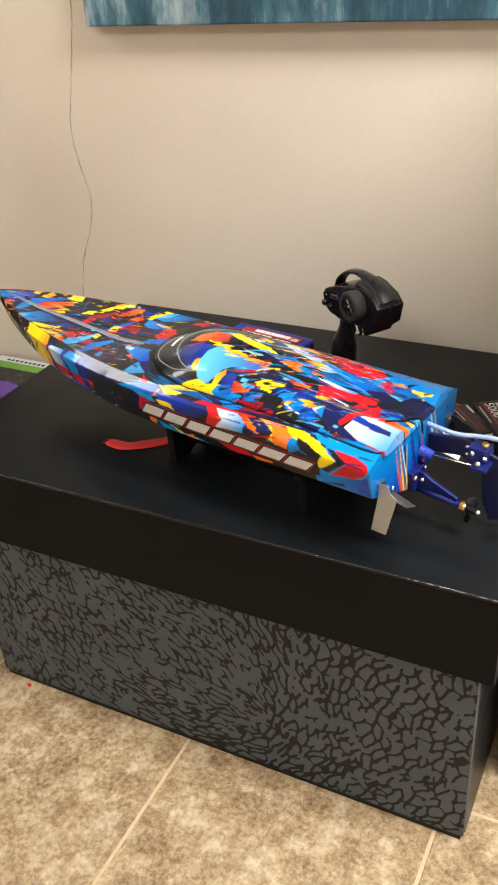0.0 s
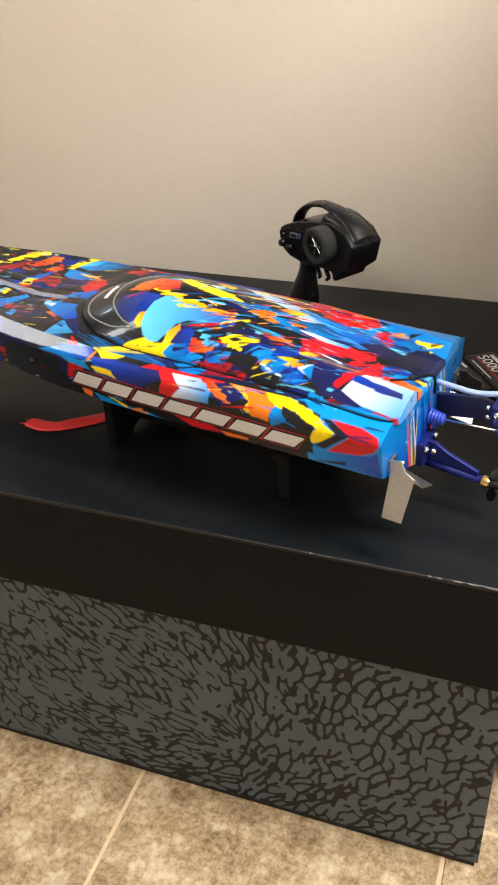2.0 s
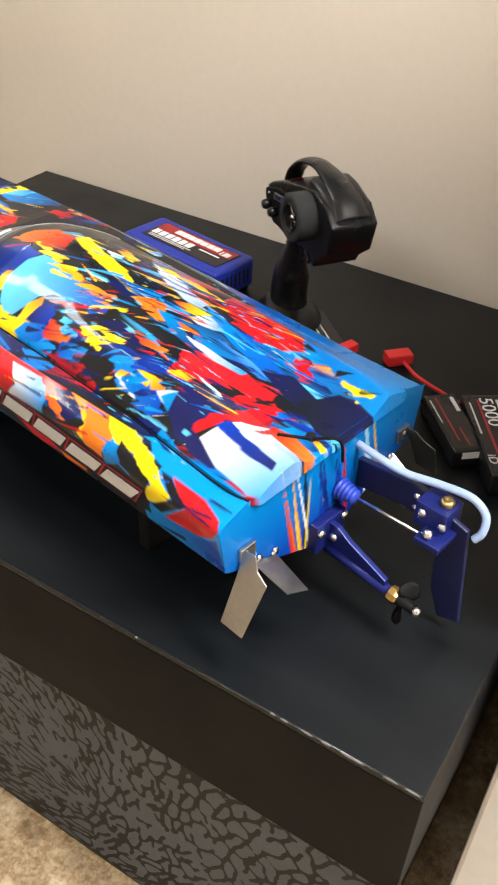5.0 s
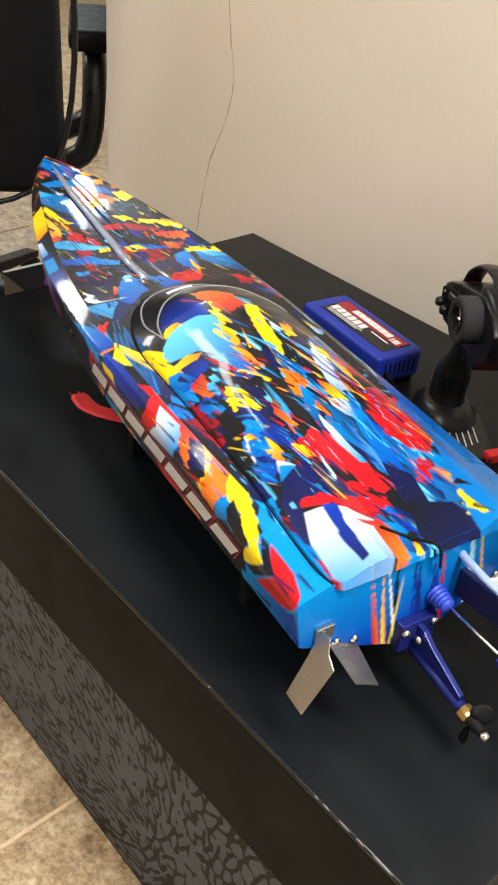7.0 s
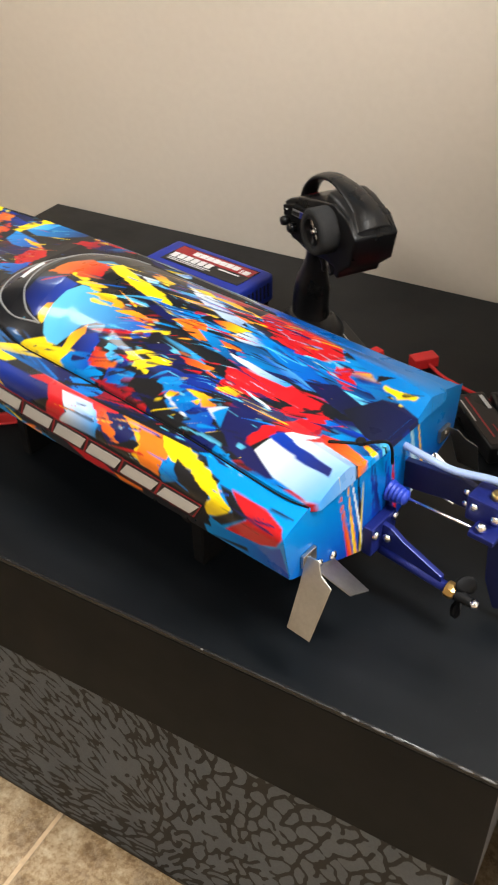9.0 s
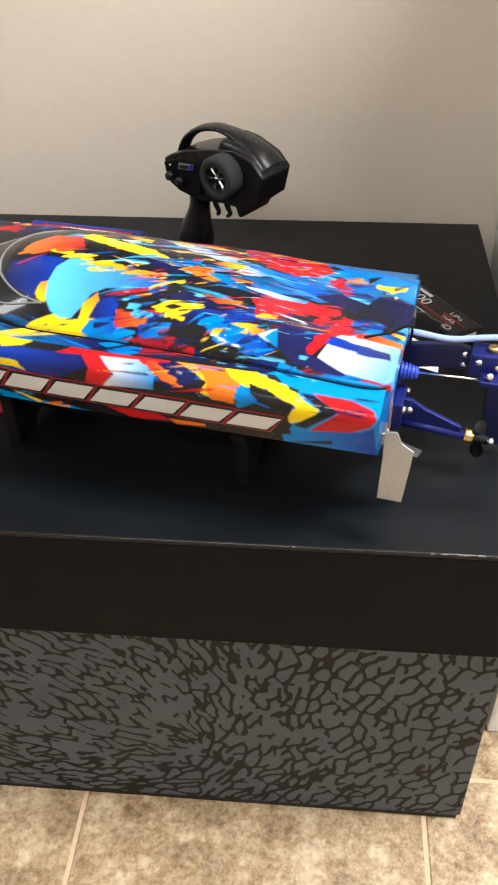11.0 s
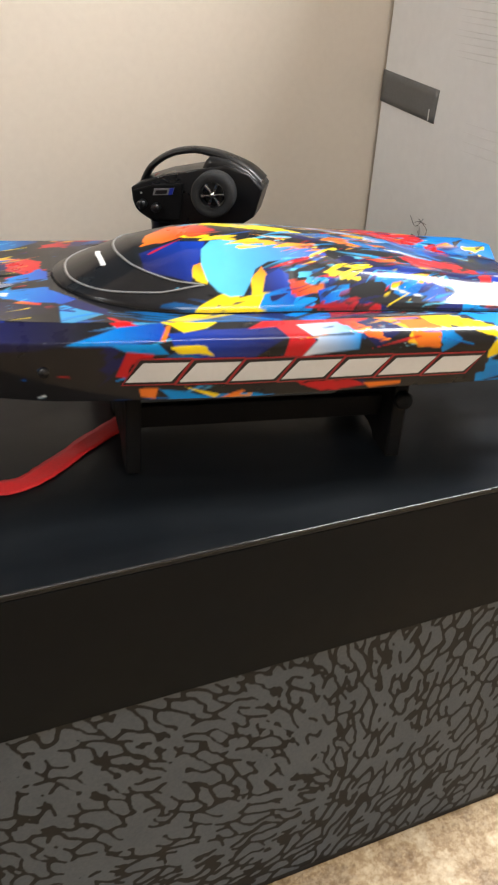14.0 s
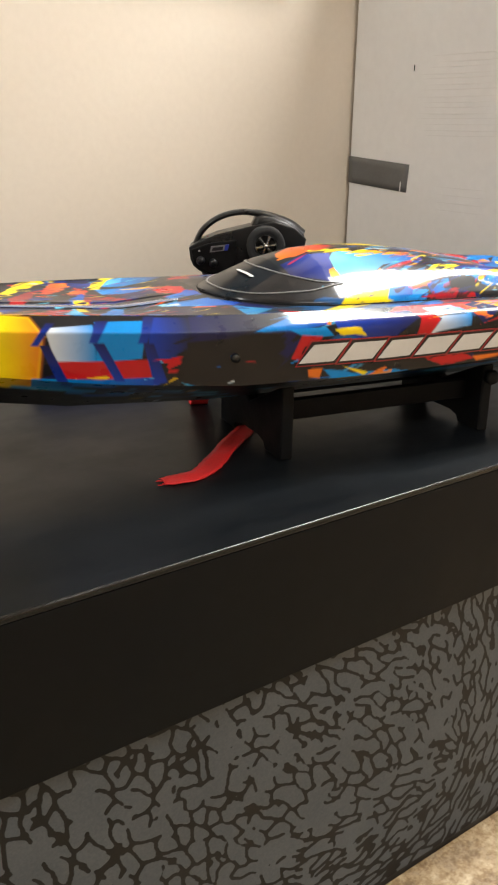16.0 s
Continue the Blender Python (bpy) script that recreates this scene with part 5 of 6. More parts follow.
def flank_bar(a, b, top, low, grow, out, slant=0.014):
    bm = bmesh.new()
    k, m_ = 10, 3
    grid = []
    for j in range(m_ + 1):
        t = j / m_
        d = top - grow + (low - top + 2 * grow) * t
        row = []
        for i in range(k + 1):
            s = (a + grow * 1.3) + ((b - grow * 1.3) - (a + grow * 1.3)) * i / k - slant * (1 - t) + slant * 0.5
            row.append(bm.verts.new(on_side(s, d, out)))
        grid.append(row)
    fs = [bm.faces.new((grid[j][i], grid[j][i + 1], grid[j + 1][i + 1], grid[j + 1][i])) for j in range(m_) for i in range(k)]
    back = bmesh.ops.extrude_face_region(bm, geom=fs)
    for v in (e for e in back["geom"] if isinstance(e, bmesh.types.BMVert)):
        v.co.y -= 0.0005
    bmesh.ops.recalc_face_normals(bm, faces=bm.faces[:])
    return bm


for a, b, top, low in bars:
    part("lettering_edge", flank_bar(a, b, top, low, 0.0028, 0.0005), M_REDP, boat, "dark red outline behind the white lettering")
    part("lettering_ground", flank_bar(a, b, top, low, 0.0017, 0.0009), M_INK, boat, "black ground behind the white lettering")
for a, b, top, low in bars:
    part("lettering_bar", flank_bar(a, b, top + 0.0006, low - 0.0004, 0.0, 0.0013), M_GREYP, boat, "white slanted letter bar")
part("deck_lettering", tube([on_hatch(0.414 - 0.0007 * abs(k), 0.004 + 0.006 * k, 0.0006) for k in range(-1, 5)], 0.0028, seg=6, flat=0.12, n=3), M_GREYP, boat, "small white lettering bar on the windscreen")
# drain cap on the flank
cap = rod(on_side(0.468, 0.048, -0.002), on_side(0.468, 0.048, 0.003), 0.0048, 0.004, 14)
part("flank_cap", cap, M_PLASTIC, boat, "", True)
for s, n in ((0.012, 0.012),):
    part("hatch_latch", rod(on_hatch(s, n, -0.002), on_hatch(s, n, 0.0025), 0.0045, 0.004, 12), M_PLASTIC, boat)
part("hatch_band", tube([on_hatch(0.03, 0.03, 0.001), on_hatch(0.012, 0.015, 0.001), (-0.008, 0.004, 0.698), (-0.008, -0.004, 0.672)], 0.0013, seg=6), M_MATTE, boat, "thin black band holding the hatch", True)


def fin(sign):
    bm = slab([(-0.003, 0.649), (-0.014, 0.650), (-0.020, 0.641), (-0.031, 0.636), (-0.0265, 0.592), (-0.0045, 0.5925), (-0.0045, 0.628)], 0.0012, Matrix(), 0.0004, 1)
    for v in bm.verts:
        v.co.y += sign * (0.100 + 0.46 * (0.648 - v.co.z))
    f = part("turn_fin", bm, M_STEEL, boat, "bent bare steel turn fin")
    part("fin_bracket", block(-0.004, -0.0008, min(0.088 * sign, 0.104 * sign), max(0.088 * sign, 0.104 * sign), 0.637, 0.650, 0.0004, 1), M_STEEL, f)
    part("fin_screw", lathe([(0, 0), (0.004, 0.0), (0.004, 0.0015), (0.002, 0.003), (0, 0.003)], 12, m=pose(-0.002, 0.098 * sign, 0.644, 0, -90, 0)), M_CHROME, f, "", True)
    bm = bmesh.new()
    up = [(-0.001, 0.088, 0.626), (-0.001, 0.060, 0.612), (-0.005, 0.060, 0.610), (-0.005, 0.088, 0.624), (-0.036, 0.063, 0.602), (-0.033, 0.084, 0.612)]
    a = [bm.verts.new((x, y * sign, z)) for x, y, z in up]
    bm.faces.new((a[0], a[1], a[2], a[3])), bm.faces.new((a[3], a[2], a[4], a[5]))
    ex = bmesh.ops.extrude_face_region(bm, geom=bm.faces[:])
    for v in (e for e in ex["geom"] if isinstance(e, bmesh.types.BMVert)):
        v.co.z -= 0.0012
    bmesh.ops.recalc_face_normals(bm, faces=bm.faces[:])
    t = part("trim_tab", bm, M_STEEL, boat, "bare steel trim tab")
    for n in (0.082, 0.064):
        part("tab_screw", lathe([(0, 0), (0.0038, 0.0), (0.0038, 0.0015), (0.002, 0.003), (0, 0.003)], 12, m=pose(-0.001, n * sign, 0.600 + 0.31 * n, 0, -90, 0)), M_CHROME, t, "", True)


fin(1), fin(-1)

# drive strut and propeller
strut = part("drive_strut", slab([(0.0, 0.616), (-0.018, 0.614), (-0.030, 0.606), (-0.068, 0.590), (-0.068, 0.584), (-0.02, 0.590), (0.0, 0.592)], 0.005, pose(0, 0.004, 0), 0.0008, 2), M_ANOD, boat, "blue anodised propeller strut")
part("strut_mount", block(-0.010, -0.0008, -0.014, 0.022, 0.588, 0.618, 0.0015), M_ANOD, strut)
part("strut_tube", rod((-0.004, 0.004, 0.586), (-0.071, 0.004, 0.5795), 0.0055, 0.0048, 20), M_ANOD, strut, "", True)
for s, n, z in ((-0.010, 0.018, 0.611), (-0.010, -0.010, 0.613), (-0.016, 0.0075, 0.604)):
    part("strut_screw", lathe([(0, 0), (0.004, 0.0), (0.004, 0.002), (0.0025, 0.0035), (0, 0.0035)], 12, m=pose(s, n, z, 0, -90, 0) if n != 0.0075 else pose(s, n, z, -90, 0, 0)), M_CHROME, strut, "", True)
part("shaft", rod((-0.071, 0.004, 0.5795), (-0.100, 0.004, 0.5768), 0.0024, None, 14), M_CHROME, boat, "", True)
prop = part("propeller", rod((-0.0815, 0.004, 0.5786), (-0.095, 0.004, 0.5773), 0.0055, 0.0042, 18), M_MATTE, boat, "black two-blade propeller with a brass drive dog")
part("drive_dog", lathe([(0, 0), (0.0068, 0), (0.0072, 0.003), (0.0072, 0.006), (0.006, 0.0085), (0, 0.0085)], 8, m=pose(-0.0725, 0.004, 0.5794, 0, -95, 0)), M_BRASS, prop)
for k in (0, 1):
    bm = bmesh.new()
    g = []
    for i in range(7):
        t = i / 6
        r = 0.004 + 0.0145 * t
        wdt = 0.0085 * math.sin(math.pi * (0.25 + 0.7 * t)) + 0.001
        tw = radians(62 - 30 * t)
        row = []
        for j in range(5):
            q = (j / 4 - 0.5) * 2 * wdt
            row.append(bm.verts.new((q * math.cos(tw) + 0.0015 * (j - 2) ** 2 * 0.25, q * math.sin(tw), r)))
        g.append(row)
    fs = [bm.faces.new((g[i][j], g[i][j + 1], g[i + 1][j + 1], g[i + 1][j])) for i in range(6) for j in range(4)]
    ex = bmesh.ops.extrude_face_region(bm, geom=fs)
    for v in (e for e in ex["geom"] if isinstance(e, bmesh.types.BMVert)):
        v.co.x += 0.0012
    bmesh.ops.recalc_face_normals(bm, faces=bm.faces[:])
    part("blade", bm, M_MATTE, prop, "", True, pose(-0.0885, 0.004, 0.578, 38 + 180 * k, 0, 0))
part("propeller_nut", lathe([(0, 0), (0.0042, 0), (0.0046, 0.003), (0.003, 0.0055), (0, 0.006)], 12, m=pose(-0.0955, 0.004, 0.5772, 0, -95, 0)), M_CHROME, prop, "", True)

# rudder on its bracket
rud = part("rudder_bracket", slab([(0.0, 0.650), (-0.052, 0.657), (-0.072, 0.652), (-0.072, 0.628), (-0.045, 0.629), (0.0, 0.621)], 0.006, pose(0, -0.040, 0), 0.001, 2), M_NAVY, boat, "navy rudder bracket with bright screws")
part("rudder_clamp", block(-0.094, -0.066, -0.046, -0.022, 0.634, 0.658, 0.002), M_ANOD, rud)
part("rudder_arm", block(-0.100, -0.078, -0.036, -0.006, 0.6335, 0.639, 0.0012), M_ANOD, rud)
for s, n, z in ((-0.060, -0.0365, 0.648), (-0.060, -0.0365, 0.636), (-0.074, -0.0215, 0.651), (-0.092, -0.0215, 0.6475)):
    part("bracket_screw", lathe([(0, 0), (0.0036, 0.0), (0.0036, 0.002), (0.0022, 0.0034), (0, 0.0034)], 12, m=pose(s, n, z, -90, 0, 0)), M_CHROME, rud, "", True)
part("pivot_screw", lathe([(0, 0), (0.0056, 0), (0.0056, 0.004), (0.0045, 0.0055), (0.002, 0.0055), (0, 0.0035)], 14, m=pose(-0.086, -0.034, 0.6575)), M_BRASS, rud, "brass pivot screw", True)
blade = slab([(-0.090, 0.650), (-0.108, 0.645), (-0.118, 0.548), (-0.099, 0.5415), (-0.088, 0.57), (-0.084, 0.636)], 0.0045, pose(0, -0.034, 0), 0.0012, 2)
part("rudder_blade", blade, M_NAVY, rud, "navy rudder blade")
bm = bmesh.new()
prof = [(0.0045, 0)]
for k in range(5):
    prof += [(0.0095 - 0.0007 * k, 0.001 + 0.0035 * k), (0.0095 - 0.0007 * k, 0.0025 + 0.0035 * k), (0.006, 0.0037 + 0.0035 * k)]
lathe(prof + [(0.0, 0.0195)], 20, bm, pose(-0.0006, -0.014, 0.634, 0, -92, 0))
part("pushrod_boot", bm, M_RUBBERB, boat, "ribbed blue rubber boot on the steering rod", True)
part("steering_rod", rod((-0.012, -0.0145, 0.6335), (-0.084, -0.014, 0.6365), 0.0014, None, 10), M_CHROME, boat, "", True)
part("rod_end", lathe([(0, -0.0045), (0.003, -0.0035), (0.0046, 0), (0.003, 0.0035), (0, 0.0045)], 14, m=pose(-0.086, -0.012, 0.6425)), M_CHROME, boat, "", True)
part("water_hose", tube([(0.0, -0.034, 0.668), (-0.018, -0.033, 0.667), (-0.045, -0.035, 0.664), (-0.075, -0.040, 0.667), (-0.100, -0.043, 0.668), (-0.114, -0.042, 0.660), (-0.117, -0.037, 0.648), (-0.113, -0.034, 0.640)], 0.0032, seg=12, n=8), M_TUBE, boat, "pale blue translucent water hose", True)

# ---- the boat's stand ----
stand = thing("boat_stand", BOAT, "low black plastic cradle under the model boat", "stand")
for s in (0.392, 0.136):
    arch = [(-0.078, 0.535), (-0.040, 0.535), (-0.036, 0.542), (-0.022, 0.546), (0.022, 0.546), (0.036, 0.542), (0.040, 0.535), (0.078, 0.535), (0.078, 0.6135), (0.068, 0.6105), (0.0, 0.5795), (-0.068, 0.6105), (-0.078, 0.6135)]
    part("cradle_board", slab(arch, 0.014, pose(s, 0, 0, 0, 0, 90), 0.0015, 1), M_MATTE, stand, "black V-notched cradle board")
for n in (0.045, -0.045):
    part("side_rail", block(0.1432, 0.3848, n - 0.005, n + 0.005, 0.568, 0.590, 0.001, 1), M_MATTE, stand)
part("stand_knob", lathe([(0, 0), (0.008, 0), (0.009, 0.006), (0.007, 0.010), (0, 0.010)], 16, m=pose(0.136, 0.0785, 0.600, -90, 0, 0)), M_MATTE, stand, "", True)


def strap(pts, wide, name, mat, label):
    """A flat woven band lying along points."""
    C = smoothed(pts, 10)
    bm = bmesh.new()
    rows = []
    for i, c in enumerate(C):
        d = C[min(i + 1, len(C) - 1)] - C[max(i - 1, 0)]
        side = Vector((-d.y, d.x, 0)).normalized()
        w = wide * (1 - 0.25 * math.exp(-((i - len(C) + 1) / 3.0) ** 2)) * (1 + 0.12 * noise.noise(Vector((i * 0.35, 2.2, 0))))
        rows.append([bm.verts.new(c + side * w * (k / 4 - 0.5) + Vector((0, 0, 0.0004 * math.sin(k * 1.3 + i * 0.4)))) for k in range(5)])
    fs = [bm.faces.new((a[k], a[k + 1], b[k + 1], b[k])) for a, b in zip(rows, rows[1:]) for k in range(4)]
    ex = bmesh.ops.extrude_face_region(bm, geom=fs)
    for v in (e for e in ex["geom"] if isinstance(e, bmesh.types.BMVert)):
        v.co.z += 0.0014
    bmesh.ops.recalc_face_normals(bm, faces=bm.faces[:])
    ob = part(name, bm, mat, None, "", True)
    tip, run = C[-1], (C[-1] - C[-3]).normalized()
    across = Vector((-run.y, run.x, 0))
    for k in range(5):
        a = tip + across * wide * 0.34 * (k / 2 - 1) + Vector((0, 0, 0.0008))
        b = a + run * (0.002 + 0.003 * ((k * 5) % 7) / 3) + across * 0.004 * math.sin(k * 2.3)
        part("loose_thread", tube([a - run * 0.004, (a + b) / 2 + across * 0.001, b], 0.0004, seg=5, n=4), mat, ob)
    return tagged(ob, label, "strap")


strap([(-0.262, 0.245, TOP + 0.001), (-0.288, 0.228, TOP + 0.0010), (-0.330, 0.198, TOP + 0.0008), (-0.368, 0.168, TOP + 0.0008), (-0.395, 0.148, TOP + 0.0008), (-0.420, 0.141, TOP + 0.0008), (-0.445, 0.146, TOP + 0.0008)], 0.023, "red_strap", M_RED, "frayed red woven strap trailing from the boat's stand")

# ---- transmitter ----
hang = [BOAT @ Vector(q) for q in ((0.402, -0.085, 0.618), (0.404, -0.112, 0.606), (0.405, -0.126, 0.585), (0.404, -0.131, 0.560), (0.402, -0.138, 0.5365), (0.400, -0.158, 0.5358))]
strap([tuple(q) for q in hang], 0.022, "red_strap", M_RED, "short frayed red strap hanging behind the stand's front board")

tx = thing("radio_transmitter", pose(-0.117, 0.418, TOP, 0, 0, -35), "black pistol-grip radio transmitter standing on its base", "transmitter")
HUB = 0.177


def lean(x, z):
    """Millimetres on the head's side to metres in the leaning transmitter."""
    return ((1.03 * x - 25.0) / 1000, HUB + (z - 22.5 + 0.134 * x) / 1000)


def outline(*pts):
    return [lean(x, z) for x, z in pts]


def spine(y, *pts):
    return [(lean(x, z)[0], y, lean(x, z)[1]) for x, z in pts]


MID = 0.050
part("head", slab(outline((-78, 28), (-76, 12), (-72, 2), (-66, -4), (-52, -14), (-20, -22), (16, -20), (37, -22), (41, -34), (46, -34), (50, -26), (71, -12), (79, 20), (62, 38), (34, 49), (0, 46), (-40, 41), (-66, 34)), 0.054, pose(0, MID, 0), 0.007, 4), M_PLASTIC, tx, "", True)
part("front_plate", slab(outline((-75, 25), (-71, 5), (-65, -2), (-50, -11), (-16, -13), (-14, 31), (-50, 31)), 0.006, pose(0, MID - 0.0285, 0), 0.002, 2), M_MATTE, tx)
part("handle", tube(spine(MID, (-71, 26), (-60, 47), (-38, 61), (-12, 65), (12, 61), (34, 53), (58, 40), (74, 25)), lambda t: 0.0042 + 0.007 * max(0, t - 0.5), seg=16, flat=2.7, n=8, up=(0, 1, 0)), M_PLASTIC, tx, "", True)
part("shoulder", slab(outline((2, 40), (12, 60), (36, 54), (60, 42), (78, 25), (75, 0), (40, 10)), 0.050, pose(0, MID + 0.001, 0), 0.009, 4), M_PLASTIC, tx, "", True)
part("grip", tube(spine(MID, (-44, -6), (-45, -26), (-48, -50), (-54, -80), (-58, -108), (-56, -126)), lambda t: 0.022 - 0.009 * math.sin(math.pi * min(1, t * 1.7)) + 0.005 * t, seg=18, flat=0.85, n=6, up=(0, 1, 0)), M_PLASTIC, tx, "", True)
part("base", lathe([(0, 0.0), (0.045, 0.0), (0.047, 0.004), (0.045, 0.012), (0.036, 0.020), (0.030, 0.026), (0, 0.027)], 32, m=pose(-0.082, MID, 0) @ Matrix.Diagonal((1.1, 0.85, 1, 1))), M_PLASTIC, tx, "", True)
WH = pose(0, 0.013, HUB, 90, 0, 0)
part("wheel_mount", lathe([(0, -0.030), (0.019, -0.030), (0.017, -0.012), (0, -0.012)], 24, m=WH), M_PLASTIC, tx, "", True)
wheel = part("steering_wheel", lathe([(0.015, -0.013), (0.024, -0.014), (0.0262, -0.011), (0.0262, 0.009), (0.024, 0.012), (0.015, 0.011), (0.015, -0.013)], 40, m=WH), M_FOAM, tx, "steering wheel with a dark foam tyre", True)
part("hub_rim", lathe([(0.0135, -0.010), (0.0163, -0.0105), (0.0165, 0.010), (0.0155, 0.0125), (0.0146, 0.010), (0.0135, -0.010)], 36, m=WH), M_PLASTIC, wheel, "glossy black rim of the spoked hub", True)
part("hub_back", lathe([(0, -0.004), (0.0136, -0.004), (0.0136, 0.001), (0, 0.001)], 24, m=WH), M_INK, wheel)
for k in range(6):
    for side in (-1, 1):
        part("spoke", slab([(0.0034, -0.0008), (0.0150, 0.0012 * side - 0.0011), (0.0150, 0.0012 * side + 0.0011), (0.0034, 0.0008)], 0.006, pose(0, 0, 0, 90, 0, 0), 0.0004, 1), M_CHROME, wheel, at=WH @ pose(0, 0, 0.0045, 0, 0, 60 * k + 10 + 9 * side))
part("hub_nut", lathe([(0, 0.002), (0.0038, 0.002), (0.0038, 0.009), (0.002, 0.0105), (0, 0.0105)], 12, m=WH), M_CHROME, wheel, "", True)
FRONT = MID - 0.0320
for x, z in ((-62, 9), (-45, 4)):
    kx, kz = lean(x, z)
    part("trim_knob", lathe([(0, 0), (0.0058, 0), (0.0058, 0.006), (0.0045, 0.009), (0, 0.009)], 18, m=pose(kx, FRONT + 0.0008, kz, 90, 0, 0)), M_PLASTIC, tx, "", True)
part("maker_badge", slab(outline((-50, 18.5), (-26, 18.5), (-24, 26.5), (-48, 26.5)), 0.0008, pose(0, FRONT, 0)), M_GREYLINE, tx, "small silver badge with a blue stroke")
part("badge_stroke", slab(outline((-31, 18.5), (-26, 18.5), (-24, 26.5), (-29, 26.5)), 0.0008, pose(0, FRONT - 0.0008, 0)), M_BLUE, tx)
part("badge_mark", slab(outline((-47, 20), (-33, 20), (-32, 24.5), (-46, 24.5)), 0.0008, pose(0, FRONT - 0.0008, 0)), M_INK, tx)
lx_, lz_ = lean(-64, 22)
part("status_lamp", lathe([(0, 0), (0.0014, 0), (0.0012, 0.0012), (0, 0.0012)], 10, m=pose(lx_, FRONT + 0.0008, lz_, 90, 0, 0)), M_GREYP, tx)
px_, pz_ = lean(-46, 35)
part("power_switch", block(px_ - 0.009, px_ + 0.009, MID - 0.008, MID + 0.006, pz_ - 0.002, pz_ + 0.002, 0.0015), M_REDP, tx, "dark red switch under the handle")
for x0 in (-6, 13):
    part("trigger", tube(spine(MID - 0.016, (x0, -14), (x0 + 1, -26), (x0 + 6, -36), (x0 + (4 if x0 < 0 else 1), -41)), lambda t: 0.0042 - 0.0018 * t, seg=10, n=6, up=(0, 1, 0)), M_PLASTIC, tx, "", True)

# ---- charger ----
ch = thing("battery_charger", pose(-0.3255, 0.5245, TOP, 0, 0, -10), "blue plastic battery charger with a red and white label", "charger")
part("case", block(-0.088, 0.088, -0.038, 0.038, 0.006, 0.047, 0.007, 3), M_BLUE, ch, "", True)
part("foot_rim", block(-0.082, 0.082, -0.033, 0.033, 0.0, 0.0058, 0.001), M_MATTE, ch)
lab = part("label", block(-0.066, 0.074, -0.022, 0.026, 0.0471, 0.0477), M_INK, ch, "glossy label with white lettering bars")
part("label_band", block(-0.064, 0.072, 0.004, 0.024, 0.0478, 0.0481), M_REDP, lab)
for x0, x1, y0, y1 in [(-0.034 + 0.0118 * k, -0.0235 + 0.0118 * k, 0.009, 0.0195) for k in range(7)] + [(0.052, 0.0545, 0.006, 0.016), (0.057, 0.067, 0.006, 0.016), (0.024, 0.060, -0.0030, -0.0005), (-0.058, 0.018, -0.0140, -0.0125), (-0.058, 0.010, -0.0175, -0.0162)] + [(-0.060 + 0.0125 * k, -0.0500 + 0.0125 * k, -0.0100, 0.0028) for k in range(6)]:
    part("label_bar", block(x0, x1, y0, y1, 0.0482, 0.0486), M_WHITE, lab)
for k in range(7):
    part("vent_slot", block(0.0877, 0.0886, -0.025 + 0.008 * k, -0.0215 + 0.008 * k, 0.016, 0.036, 0.0003, 1), M_INK, ch)
part("lead", tube([(0.086, -0.02, 0.02), (0.10, -0.026, 0.024), (0.112, -0.018, 0.006), (0.135, -0.03, 0.0035), (0.17, -0.06, 0.0035), (0.19, -0.105, 0.0035)], 0.0028, seg=8), M_MATTE, ch, "", True)


# ---- batteries ----
def battery(m, L, W, Ht, label, text=True):
    b = thing("battery_pack", m, label, "battery", "boat batteries")
    part("case", block(-L / 2, L / 2, -W / 2, W / 2, 0, Ht, 0.003, 2), M_PLASTIC, b, "", True)
    st = part("sticker", block(-L / 2 + 0.005, L / 2 - 0.005, -W / 2 + 0.003, W / 2 - 0.003, Ht, Ht + 0.0004), M_INK, b, "black sticker with white and red lettering")
    part("maker_bar", block(-L * 0.42, -L * 0.16, W * 0.25, W * 0.37, Ht + 0.0004, Ht + 0.0007), M_GREYP, st)
    part("red_rule", block(-L * 0.42, L * 0.33, -W * 0.21, -W * 0.155, Ht + 0.0004, Ht + 0.0007), M_REDP, st)
    part("small_print", block(-L * 0.38, L * 0.02, -W * 0.40, -W * 0.36, Ht + 0.0004, Ht + 0.0007), M_GREYP, st)
    part("small_print", block(L * 0.12, L * 0.42, W * 0.02, W * 0.06, Ht + 0.0004, Ht + 0.0007), M_REDP, st)
    words = (("5000", -L * 0.45, -W * 0.13, W * 0.46, M_WHITE), ("LiPo", L * 0.16, W * 0.14, W * 0.22, M_GREYP), ("mAh", L * 0.16, -W * 0.12, W * 0.20, M_WHITE), ("iD", L * 0.27, -W * 0.44, W * 0.28, M_WHITE)) if text else ()
    for t, x, y, size, mat in words:
        cu = bpy.data.curves.new("lettering", "FONT")
        cu.body, cu.size, cu.extrude = t, size, 0.00012
        o = bpy.data.objects.new("tmp", cu)
        me = bpy.data.meshes.new_from_object(o)
        bpy.data.objects.remove(o)
        me.materials.append(mat)
        w = new("lettering", me)
        w.parent = st
        w.matrix_basis = pose(x, y, Ht + 0.00055) @ Matrix.Diagonal((1.2, 1, 1, 1))
    part("white_tag", block(L / 2 - 0.0004, L / 2 + 0.0004, -W * 0.25, W * 0.25, Ht * 0.55, Ht * 0.9), M_WHITE, b)
    return b


battery(pose(0.158, 0.394, TOP, 0, 0, -56), 0.135, 0.046, 0.026, "black lithium battery pack with white and red lettering")
battery(pose(0.112, 0.392, TOP, 0, 0, -48), 0.10, 0.036, 0.022, "smaller black battery pack beside the lettered one", False)

# leads and red plugs by the batteries
pl = thing("battery_lead", pose(0, 0, TOP), "black and red battery lead with red plastic plugs", "cable")
